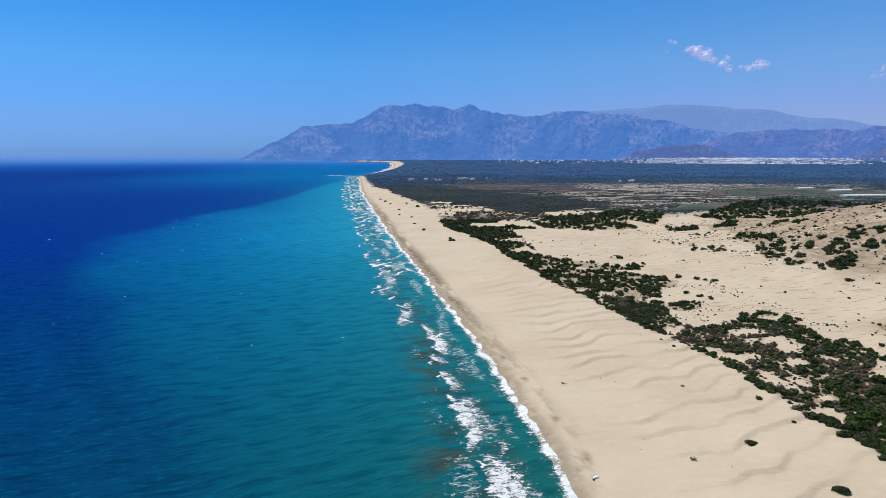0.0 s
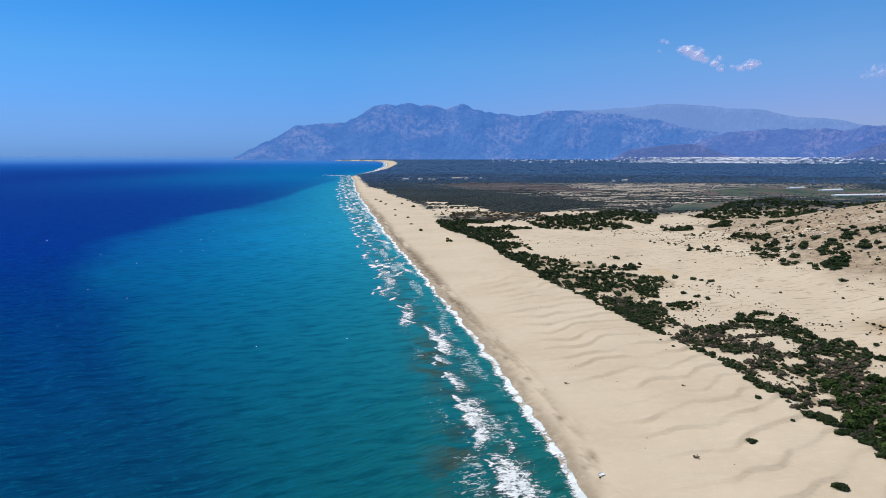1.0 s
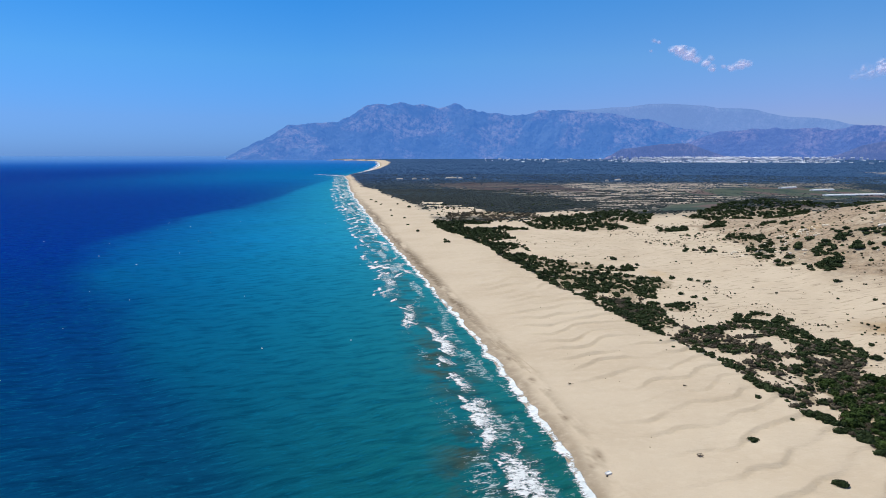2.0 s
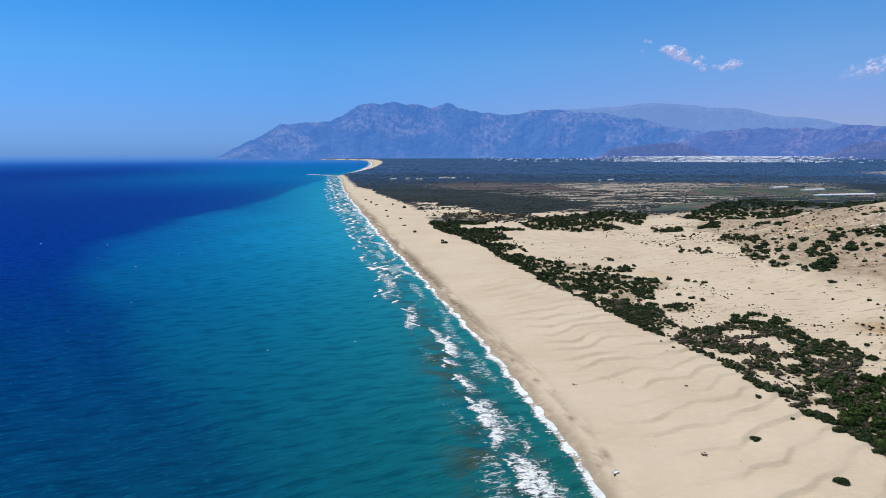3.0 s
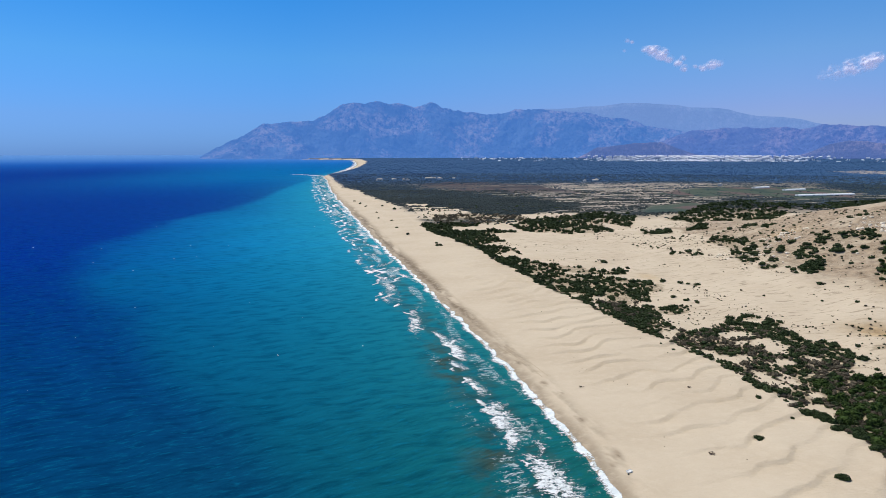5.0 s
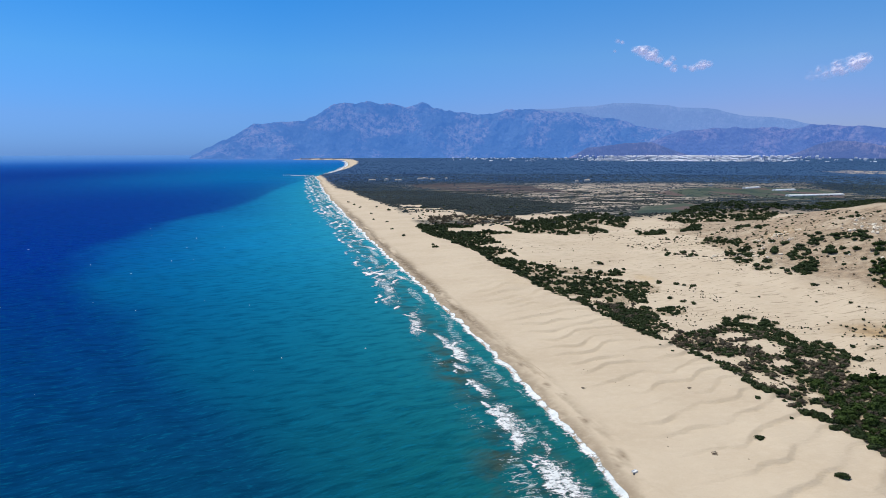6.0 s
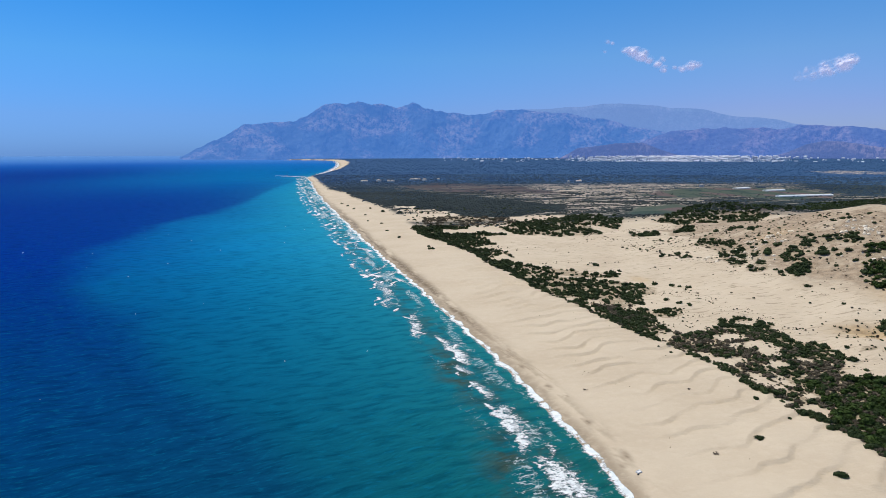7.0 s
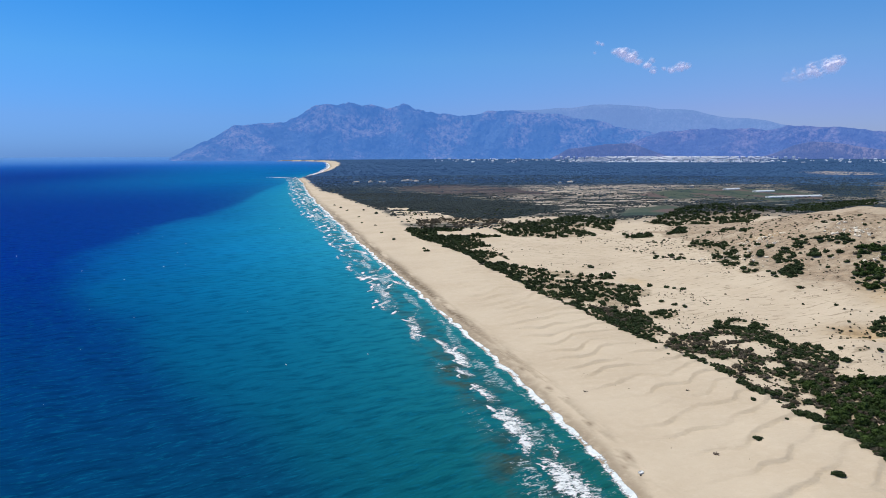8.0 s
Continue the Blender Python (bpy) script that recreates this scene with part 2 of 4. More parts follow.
RIDGE = make_mountain_mat("hazy_far_ridge", (0.03, 0.045, 0.055), (0.10, 0.10, 0.12), (0.185, 0.335, 0.74), 0.80)
MOUND = make_mountain_mat("hazy_reddish_hill", (0.06, 0.06, 0.060), (0.36, 0.25, 0.20), (0.115, 0.220, 0.62), 0.60)
CLOUD = make_cloud_mat()
# roof whites dulled towards blue: distance haze painted into the colour
TOWN = make_plain_mat("hazy_pale_roofs", (0.74, 0.76, 0.82), (0.48, 0.52, 0.60), 0.8, 0.02)


# ---- mesh helpers ----
def mesh_of(name, verts, faces, material, flat=False, **layers):
    """A mesh from a vertex array and an array of faces that all have as many corners; layers are float attributes."""
    verts, faces = np.asarray(verts, np.float32), np.asarray(faces, np.int32)
    me = bpy.data.meshes.new(name)
    me.vertices.add(len(verts))
    me.vertices.foreach_set("co", verts.ravel())
    k = faces.shape[1]
    me.loops.add(faces.size)
    me.loops.foreach_set("vertex_index", faces.ravel())
    me.polygons.add(len(faces))
    me.polygons.foreach_set("loop_start", np.arange(0, faces.size, k, dtype=np.int32))
    me.polygons.foreach_set("use_smooth", np.full(len(faces), not flat))
    for key, values in layers.items():
        a = me.attributes.new(key, "FLOAT", "POINT")
        a.data.foreach_set("value", np.asarray(values, np.float32).ravel())
    me.materials.append(material)
    me.update(calc_edges=True)
    return me


def grid_faces(rows, cols):
    i = np.arange(rows * cols).reshape(rows, cols)
    return np.stack([i[:-1, :-1], i[:-1, 1:], i[1:, 1:], i[1:, :-1]], -1).reshape(-1, 4)


def part(name, data, parent, label=""):
    ob = new(name, data)
    ob.parent = parent
    return tagged(ob, label)


def block(bm, x0, x1, y0, y1, z0, z1):
    """A box in a bmesh."""
    m = Matrix.Translation(((x0 + x1) / 2, (y0 + y1) / 2, (z0 + z1) / 2)) @ Matrix.Diagonal((x1 - x0, y1 - y0, z1 - z0, 1))
    bmesh.ops.create_cube(bm, size=1, matrix=m)


def done(name, bm, material):
    me = bpy.data.meshes.new(name)
    bm.to_mesh(me)
    bm.free()
    me.materials.append(material)
    return me


def ico(level):
    bm = bmesh.new()
    bmesh.ops.create_icosphere(bm, subdivisions=level, radius=1)
    v = np.array([p.co[:] for p in bm.verts])
    f = np.array([[p.index for p in q.verts] for q in bm.faces])
    bm.free()
    return v, f


ICO1, ICO2 = ico(1), ico(2)


# ---- plan of the land: s runs along the shore, n runs inland from the waterline ----
SLOPE = 0.401
LONG = math.hypot(1.0, SLOPE)
OFF = 43.5


def to_sn(x, y):
    return (y - SLOPE * x) / LONG, (x + SLOPE * y - OFF) / LONG


def to_xy(s, n):
    return (LONG * n + OFF - SLOPE * LONG * s) / LONG**2, (LONG * s + SLOPE * (LONG * n + OFF)) / LONG**2


def lattice(ix, iy, seed):
    a = np.sin(ix * 127.1 + iy * 311.7 + seed * 74.7) * 43758.5453
    return a - np.floor(a)


def vnoise(x, y, seed=0):
    """Smooth value noise, 0 to 1."""
    x, y = np.asarray(x, float), np.asarray(y, float)
    ix, iy = np.floor(x), np.floor(y)
    fx, fy = x - ix, y - iy
    fx, fy = fx * fx * (3 - 2 * fx), fy * fy * (3 - 2 * fy)
    low = lattice(ix, iy, seed) * (1 - fx) + lattice(ix + 1, iy, seed) * fx
    high = lattice(ix, iy + 1, seed) * (1 - fx) + lattice(ix + 1, iy + 1, seed) * fx
    return low * (1 - fy) + high * fy


def fbm(x, y, seed=0, octaves=4):
    total, gain, norm = 0.0, 1.0, 0.0
    for k in range(octaves):
        total = total + gain * vnoise(x * 2**k, y * 2**k, seed + 7 * k)
        norm += gain
        gain *= 0.5
    return total / norm


def smooth(a, b, v):
    t = np.clip((v - a) / (b - a), 0, 1)
    return t * t * (3 - 2 * t)


def lift(x, y):
    """The far sheet rises gently to the line of the horizon."""
    d = np.hypot(x + 15, y + 10)
    return 52 * np.clip((d - 2000) / 2950, 0, 1) ** 2


def coast(s):
    """How far inland the waterline lies at s: straight, a river mouth, then the far bay."""
    far = np.interp(s, [500, 700, 870, 1000, 1171, 1372, 1450, 1700, 1955, 2050, 2148, 2400, 2635, 3245, 3672, 3979, 4082, 4160, 4264, 4460, 4659, 5200],
                    [0, 2, 3.5, 5, 9, 14.5, 17, 28, 32, 48, 70, 118, 161, 251, 289, 298, 258, 143, -124, -406, -576, -640])
    near = 2.2 * (fbm(s / 38, s * 0 + 3.1, 5, 3) - 0.5) + 0.9 * (vnoise(s / 6.5, s * 0 + 1.7, 9) - 0.5)
    bend = np.interp(s, [60, 90, 105, 120, 140, 165, 190, 280, 360, 450], [-9, -5.5, -3.2, -1.4, -0.5, 0.6, 1.8, 1.8, 1.2, 0.5])
    return far + bend + near * (1 + 2 * smooth(600, 1200, s)) * smooth(1900, 1600, s)


def brow(s):
    """How far inland the bare beach ends in a sand brow above the scrub."""
    base = np.interp(s, [0, 104, 118, 127, 147, 158, 172, 200, 238, 278, 332, 423, 509, 578, 744, 961, 1100, 1203, 1548, 1888, 2234, 2630, 3237, 3661, 3940, 5000],
                     [60, 60, 59, 56, 57, 58.5, 55.5, 52, 51.5, 51, 50.5, 54, 47.5, 47, 50, 37, 34, 16, 10, 8, 12, 20, 32, 48, 45, 40])
    return base + 4.5 * (vnoise(s / 17, s * 0 + 0.4, 21) - 0.5) + 1.6 * (vnoise(s / 5.5, s * 0, 23) - 0.5)


def drift(s, n):
    """Transverse sand waves on the beach: long backs, short slip faces."""
    warp = 20 * fbm(s / 55, n / 28, 31, 2) + 7.0 * vnoise(s / 19, n / 10, 33)
    q = (s * 0.97 - n * 0.24 + warp) / 9.2
    q = q + 0.30 * vnoise(s / 6, n / 6, 71) + 0.45 * vnoise(s / 30, n / 9, 73)
    saw = q - np.floor(q)
    shape = np.where(saw < 0.055, saw / 0.055, 1 - (saw - 0.055) / 0.945)
    shape = shape * shape * (3 - 2 * shape) * 0.5 + shape * 0.5
    size = smooth(0.30, 0.62, vnoise(s / 15 + 3.7 * np.floor(q), n / 13 + 5.3 * np.floor(q), 37))
    return 0.15 + 0.80 * (shape - 0.35) * (0.18 + 0.82 * size)


def relief(x, y):
    """Height of the ground in metres above the sea."""
    s, n = to_sn(x, y)
    c = n - coast(s)
    e = brow(s)
    shore = np.where(c < 0, np.maximum(c * 0.16, -14), 2.3 * (1 - np.exp(-np.maximum(c, 0) / 7.0)))
    beach = shore + 1.6 * smooth(12, np.maximum(e, 20), c) + drift(s, n) * smooth(13, 26, c) * smooth(1500, 700, s)
    inland = 3.0 + 0.046 * np.clip(n - 66, 0, 175) + 1.7 * (fbm(x / 26, y / 26, 41, 3) - 0.5) * 1.6
    inland = inland + 0.9 * smooth(135, 165, n) * np.abs(fbm(x / 11, y / 11, 55, 4) - 0.5) * 2
    inland = inland + 1.0 * smooth(95, 135, n) * (vnoise(x / 9, y / 14, 43) - 0.5)
    inland = inland + (6.0 - inland) * smooth(480, 800, s + 0.25 * n)
    z = beach + (inland - beach) * smooth(e + 0.5, e + 6.5, c)
    z = z + 27 * np.exp(-(((x - 174) / 72) ** 2 + ((y - 385) / 108) ** 2)) * (0.85 + 0.3 * fbm(x / 30, y / 30, 47, 4))
    z = z + 3.4 * np.exp(-(((x - 83) / 9) ** 2 + ((y - 205) / 12) ** 2))
    z = z - 1.8 * np.exp(-(((x - 92) / 10) ** 2 + ((y - 225) / 10) ** 2)) * (0.2 + 1.7 * fbm(x / 3, y / 3, 53, 4))
    z = z + 10 * np.exp(-(((x - 165) / 85) ** 2 + ((y - 655) / 70) ** 2)) * (0.7 + 0.6 * fbm(x / 40, y / 40, 51, 3))
    return z + lift(x, y)


# ---- the ground: one sheet from the sea bed over the beach and dunes to the foot of the mountains ----
def growing(start, end, first, rate):
    out, step = [start], first
    while out[-1] < end:
        out.append(out[-1] + step)
        step *= rate
    return np.array(out)


PATCHES = []


def patch(kind, density, *corners):
    PATCHES.append((kind, density, np.array(corners, float)))


def inside(poly, s, n):
    """Whether points lie in a polygon of the plan."""
    hit = np.zeros(np.shape(s), bool)
    for (a, b), (c, d) in zip(poly, np.roll(poly, -1, 0)):
        cross = ((b > n) != (d > n)) & (s < (c - a) * (n - b) / (d - b + 1e-9) + a)
        hit ^= cross
    return hit


patch("green", 0.85, (206, 51), (225, 49), (240, 57), (251, 70), (231, 66), (235, 77), (214, 72), (212, 63), (202, 64), (188, 55))
patch("green", 1, (232, 78), (238, 87), (232, 93), (224, 88), (222, 79))
patch("green", 0.85, (269, 50), (324, 50), (360, 53), (362, 73), (346, 80), (323, 72), (308, 84), (295, 95), (285, 101), (273, 106), (261, 99), (264, 93), (244, 83), (251, 80), (237, 66), (262, 72), (267, 67), (231, 51), (245, 47), (272, 64), (266, 52))
patch("green", 0.9, (346, 80), (328, 89), (316, 93), (311, 108), (300, 100), (312, 85), (327, 73))
patch("green", 0.9, (413, 53), (324, 50), (365, 74), (392, 61), (404, 75), (382, 75), (414, 81), (451, 63))
patch("green", 0.9, (494, 46), (413, 53), (448, 61), (451, 84), (492, 87), (488, 108), (505, 99), (525, 60))
patch("green", 0.9, (563, 46), (494, 46), (518, 63), (552, 70), (539, 90), (570, 88), (580, 55))
patch("green", 0.7, (531, 116), (492, 113), (455, 138), (450, 170), (515, 186), (471, 192), (547, 240), (598, 222), (570, 158))
patch("green", 1, (274, 155), (278, 162), (271, 164), (264, 162), (266, 157))
patch("green", 1, (254, 163), (258, 170), (260, 175), (255, 176), (244, 166), (246, 160))
patch("green", 1, (277, 176), (279, 183), (278, 186), (266, 180), (265, 177), (269, 174))
patch("green", 0.9, (281, 192), (288, 200), (280, 200), (274, 193))
patch("green", 0.64, (496, 238), (556, 306), (640, 395), (690, 480), (640, 500), (560, 420), (497, 356), (448, 299), (455, 273), (456, 238))
patch("green", 0.7, (497, 356), (600, 450), (690, 570), (730, 730), (655, 650), (640, 586), (508, 406))
patch("grey", 0.5, (575, 60), (640, 75), (650, 110), (600, 150), (560, 140), (560, 80))
patch("green", 0.8, (435, 183), (432, 204), (414, 194), (426, 180))
patch("green", 0.8, (429, 215), (443, 234), (437, 236), (409, 217))
patch("green", 0.8, (386, 227), (350, 221), (340, 216), (366, 215))
patch("green", 0.95, (345, 190), (338, 196), (308, 181), (284, 164), (282, 156), (308, 166))
patch("green", 0.9, (354, 179), (373, 199), (360, 200), (333, 187), (340, 183))
patch("green", 1, (275, 157), (282, 165), (278, 169), (267, 165), (268, 159))
patch("green", 1, (279, 177), (285, 189), (280, 191), (266, 182), (271, 177))
patch("green", 1, (255, 163), (266, 178), (260, 181), (247, 168), (247, 162))
patch("green", 0.95, (290, 200), (286, 205), (278, 199), (278, 192))
patch("green", 1, (284, 204), (276, 209), (266, 214), (257, 206), (275, 202))
patch("green", 1, (267, 189), (270, 196), (261, 190), (260, 186))
patch("green", 1, (294, 174), (304, 184), (289, 176))
patch("green", 1, (291, 179), (296, 186), (289, 183), (285, 179))
patch("green", 0.9, (414, 205), (437, 226), (439, 239), (412, 218))
patch("green", 0.9, (428, 181), (440, 199), (433, 204), (420, 194))
patch("tree", 0.95, (235, 186), (243, 195), (252, 202), (244, 213), (206, 173), (212, 170), (221, 173))
patch("green", 1, (182, 140), (185, 150), (168, 132), (175, 134))
patch("green", 0.9, (277, 202), (271, 207), (260, 210), (254, 204), (272, 201))
patch("green", 0.8, (158, 108), (156, 112), (154, 111), (155, 107))


def ragged(poly, s, n, wander=30, size=40):
    """Inside a polygon of the plan whose edge wanders."""
    a, b = fbm(s / size, n / size, 201, 4) - 0.5, fbm(s / size, n / size, 207, 4) - 0.5
    return inside(poly, s + a * wander * 2, n + b * wander * 2).astype(float)


# the broad belt of scrub nearest to the beach, its sandy gaps and its densest stands
BELT = np.array([(258, 64), (222, 59), (203, 64), (182, 61), (164, 58), (148, 56), (134, 54), (123, 54), (115, 54), (108, 54), (98, 53), (92, 60), (137, 99), (144, 93), (158, 101), (172, 107),
                 (175, 101), (194, 106), (204, 108), (213, 104), (211, 94), (198, 81), (201, 72), (214, 71), (235, 81), (254, 76)], float)
GAPS = [np.array(g, float) for g in (((184, 90), (170, 91), (165, 84), (169, 82), (182, 85)), ((181, 62), (180, 68), (166, 63), (165, 58)),
                                     ((156, 74), (151, 75), (144, 68), (149, 68)), ((217, 75), (214, 90), (197, 82), (200, 74)))]
STAND = np.array([(215, 96), (195, 101), (177, 101), (172, 95), (175, 89), (190, 90), (203, 90)], float)
CORNER = np.array([(144, 72), (146, 83), (138, 98), (92, 62), (106, 58), (113, 60), (122, 66), (133, 70)], float)
GRIT = np.array([(442, 206), (475, 272), (468, 315), (330, 243), (288, 230), (265, 236), (244, 214), (242, 186), (241, 167), (263, 174), (292, 175), (342, 183), (402, 203)], float)


def belt_density(s, n):
    """How closely the belt of scrub is grown, 0 to 1."""
    clump = fbm(s / 8, n / 8, 97, 4)
    hit = ragged(BELT, s, n, 4, 9)
    for g in GAPS:
        hit = hit * (1 - 0.95 * ragged(g, s, n, 3.5, 6))
    thick = np.maximum(ragged(STAND, s, n, 3, 8), ragged(CORNER, s, n, 3, 8))
    lee = smooth(9, 5, n - coast(s) - brow(s)) * smooth(0.72, 0.60, clump)
    return hit * np.maximum(np.maximum(smooth(0.70, 0.52, clump), 0.95 * thick), 0.9 * lee)


def spot(s, n, s0, n0, ls, ln):
    return np.exp(-(((s - s0) / ls) ** 2 + ((n - n0) / ln) ** 2))


# parts of the plain, corner by corner in the plan
DENSE = np.array([(1681, 40), (1532, 89), (1137, 143), (1010, 189), (852, 242), (742, 274), (664, 222), (641, 195), (615, 160), (631, 121), (688, 113), (754, 94), (822, 77), (866, 48), (1127, 37)], float)
HEATH = np.array([(1293, 172), (1373, 258), (1352, 337), (1192, 388), (947, 367), (979, 252), (1126, 180)], float)
STRIPS = np.array([(1427, 504), (1243, 754), (960, 549), (917, 483), (812, 485), (701, 362), (643, 294), (621, 225), (852, 242), (1048, 343)], float)
FARM = np.array([(896, 452), (1021, 588), (1056, 747), (967, 790), (836, 746), (765, 668), (754, 577), (838, 572), (826, 481)], float)
DARKWOOD = np.array([(1187, 976), (1327, 1135), (1279, 1324), (762, 768), (801, 722), (929, 801)], float)
TONGUE = np.array([(822, 77), (758, 112), (673, 116), (615, 128), (608, 213), (533, 179), (565, 139), (597, 95), (665, 66)], float)
SANDLINE = np.array([(1836, 1583), (1843, 1730), (1670, 1744), (1527, 1590), (1602, 1496)], float)


def plain_mask(s, n):
    """Where the plain with its woods begins, inland of the dunes."""
    edge = 40 * (fbm(s / 70, n / 70, 61, 3) - 0.5)
    dune = smooth(570, 650, s + 0.35 * n + edge) * smooth(brow(s) + 2, brow(s) + 12, n - coast(s))
    bare = 0.75 * spot(s, n, 650, 90, 65, 55) + 0.8 * spot(s, n, 600, 180, 35, 45) + spot(s, n, 440, 330, 80, 130)
    dune = dune * (1 - smooth(0.35, 0.7, bare + 0.5 * (fbm(s / 25, n / 40, 63, 3) - 0.5)))
    dune = dune * (1 - ragged(TONGUE, s, n, 22, 22) * (fbm(s / 9, n / 24, 209, 3) < 0.56))
    return np.maximum(dune, ragged(DENSE, s, n, 26, 26) * smooth(brow(s) + 2, brow(s) + 12, n - coast(s)))


def wooded(s, n):
    """How densely woods stand on the plain, 0 to 1."""
    streaks = fbm(s / 12, n / 42, 67, 4)
    bias = 0.50 + 0.25 * smooth(230, 120, n) * smooth(700, 800, s) + 0.5 * smooth(1250, 1500, s + 0.1 * n)
    bias = bias - 0.085 * spot(s, n, 950, 380, 330, 300) + 0.3 * spot(s, n, 610, 500, 120, 130)
    bias = bias + 0.5 * ragged(DENSE, s, n, 26, 26) + 0.5 * ragged(DARKWOOD, s, n) - 0.01 * ragged(STRIPS, s, n) - 0.26 * ragged(FARM, s, n, 8) - 0.12 * ragged(HEATH, s, n) - 0.5 * ragged(SANDLINE, s, n, 12)
    return np.maximum(smooth(0.02, -0.03, streaks - bias), 0.03) * plain_mask(s, n)


FIELD = np.array([(565, 252), (690, 332), (735, 420), (640, 385), (525, 290)], float)

sa = np.concatenate([[-5200, -2500, -1200, -600, -300, -120, 0, 40, 70], np.arange(88, 215, 0.6), growing(215, 5300, 0.6, 1.0105)])
na = np.concatenate([[-70, -40, -20, -10], np.arange(-6, 70, 0.6), np.arange(70, 130, 0.9), growing(130, 5300, 0.95, 1.022)])
S, N = np.meshgrid(sa, na, indexing="ij")
X, Y = to_xy(S, N)
Z = relief(X, Y)
C = N - coast(S)
veg = np.zeros_like(S)
near = (S < 760) & (N > 35) & (N < 760)
for kind, density, poly in PATCHES:
    veg[near] = np.maximum(veg[near], inside(poly, S[near], N[near]) * min(1.0, density + 0.1))
close = (S < 280) & (N > 45) & (N < 120)
veg[close] = np.maximum(veg[close], belt_density(S[close], N[close]))
veg *= smooth(-0.5, 2.5, C - brow(S)) + (S > 480)
veg = np.clip(veg, 0, 1)
wet = 0.62 * smooth(6.2, 1.6, C + 1.5 * (fbm(S / 7, N / 3, 81, 3) - 0.5))
wet = np.maximum(wet, 0.42 * smooth(0.42, 0.68, fbm(S / 9, N / 2.4, 83, 4)) * spot(S * 0, C, 0, 4.5, 1, 3.6) * 1.4)
for s0, n0, ls, ln in ((165, 5.8, 2.6, 0.9), (186, 4.5, 3.4, 1.0), (118, 6.4, 3.2, 0.9), (113, 3.6, 3, 0.9), (138, 6.0, 1.8, 0.7),
                       (156, 7.6, 2, 0.5), (239, 3.6, 9, 0.9), (280, 4.2, 12, 1.2), (357, 4.2, 22, 1.3), (425, 4.4, 25, 1.3), (520, 5, 40, 1.5)):
    wet = np.maximum(wet, 0.85 * spot(S, C, s0, n0, ls, ln) * smooth(0.25, 0.6, fbm(S / 2.0, N / 0.8, 85, 3)))
wrack = spot(S * 0, C, 0, 4.6, 1, 2.2 + 1.6 * smooth(200, 420, S)) * smooth(0.30, 0.50, fbm(S / 26, N / 3.5, 86, 4)) * smooth(170, 260, S) * smooth(1100, 650, S)
wet = np.maximum(wet, 0.95 * wrack)
wet[C < -2] = 1.0
grit = smooth(78, 100, N) * smooth(520, 420, S)
hill = smooth(9.5, 15, Z) * smooth(70, 100, X) * smooth(430, 360, S)
rock = hill * (0.45 + 0.55 * smooth(0.34, 0.58, fbm(X / 12, Y / 12, 87, 4))) + 0.9 * spot(X, Y, 93, 231, 10, 6) + 0.9 * spot(S, N, 512, 318, 16, 14)
rock = np.maximum(rock, ragged(GRIT, S, N, 14, 16) * (0.50 + 0.5 * smooth(0.36, 0.60, fbm(X / 6, Y / 6, 87, 4))))
rock = np.clip(rock, 0, 0.92)
far = plain_mask(S, N)
fieldm = inside(FIELD, S, N).astype(float) + ragged(FARM, S, N, 8)
ochre = np.clip(0.75 * spot(X, Y, 92, 228, 10, 9) + 0.8 * spot(X, Y, 122, 262, 10, 12) + 0.7 * spot(S, N, 318, 207, 9, 7) + 0.6 * spot(S, N, 290, 108, 7, 4), 0, 1)
heath = ragged(HEATH, S, N) * far * (0.55 + 0.45 * smooth(0.40, 0.55, fbm(S / 14, N / 60, 91, 3)))
open_ = smooth(1420, 1250, S + 0.15 * N) * (1 - 0.7 * smooth(260, 120, N) * smooth(760, 830, S)) * (1 - ragged(DENSE, S, N, 26, 26)) * (1 - ragged(DARKWOOD, S, N))
open_ = np.maximum(open_ * (0.55 + 0.45 * ragged(STRIPS, S, N)), ragged(SANDLINE, S, N, 12))
ground = new("ground", mesh_of("ground", np.stack([X, Y, Z], -1).reshape(-1, 3), grid_faces(len(sa), len(na))[:, ::-1], GROUND,
                               veg=veg, wet=wet, grit=grit, rock=rock, far=far, field=np.clip(fieldm, 0, 1), heath=np.clip(heath + 0.9 * spot(X, Y, 172, 640, 45, 30), 0, 1), ochre=ochre, open=open_, far_haze=smooth(1150, 1600, S + 0.15 * N)))
tagged(ground, "pale beach sand, dunes and wooded coastal plain", "ground", kind="structure")

# ---- the sea ----
sw = np.concatenate([[-5300, -2500, -1200, -600, -300, -120, 0, 50], np.arange(80, 260, 1.4), growing(260, 5300, 1.4, 1.012)])
nw = np.concatenate([-growing(160, 5300, 2.2, 1.03)[::-1], np.arange(-158, -40, 1.8), np.arange(-40, 5, 1.0), growing(6, 700, 8, 1.12)])
S, N = np.meshgrid(sw, nw, indexing="ij")
X, Y = to_xy(S, N)
C = N - coast(S)
swell = 0.30 * np.sin((N * 0.75 + S * 0.35 + 9 * fbm(S / 40, N / 40, 93, 2)) / 2.6) * smooth(-5, -40, C) * smooth(700, 300, S)
Z = lift(X, Y) + 0.05 + swell * smooth(70, 90, S)
Z = np.where(C > 12, lift(X, Y) - 3.0, Z)
plume = np.interp(S, [0, 100, 167, 226, 301, 364, 437, 494, 567, 694, 736, 813, 1005, 1255, 1508, 1800, 2092, 5300], [-50, -56, -78, -108, -134, -160, -172, -183, -189, -184, -160, -136, -112, -90, -58, -34, -22, -22])
wobble = 1 + 0.14 * (fbm(S / 150, N / 50, 95, 4) - 0.5) * 2
off = C / plume / wobble
edge = 0.30 + 0.36 * smooth(600, 1200, S)
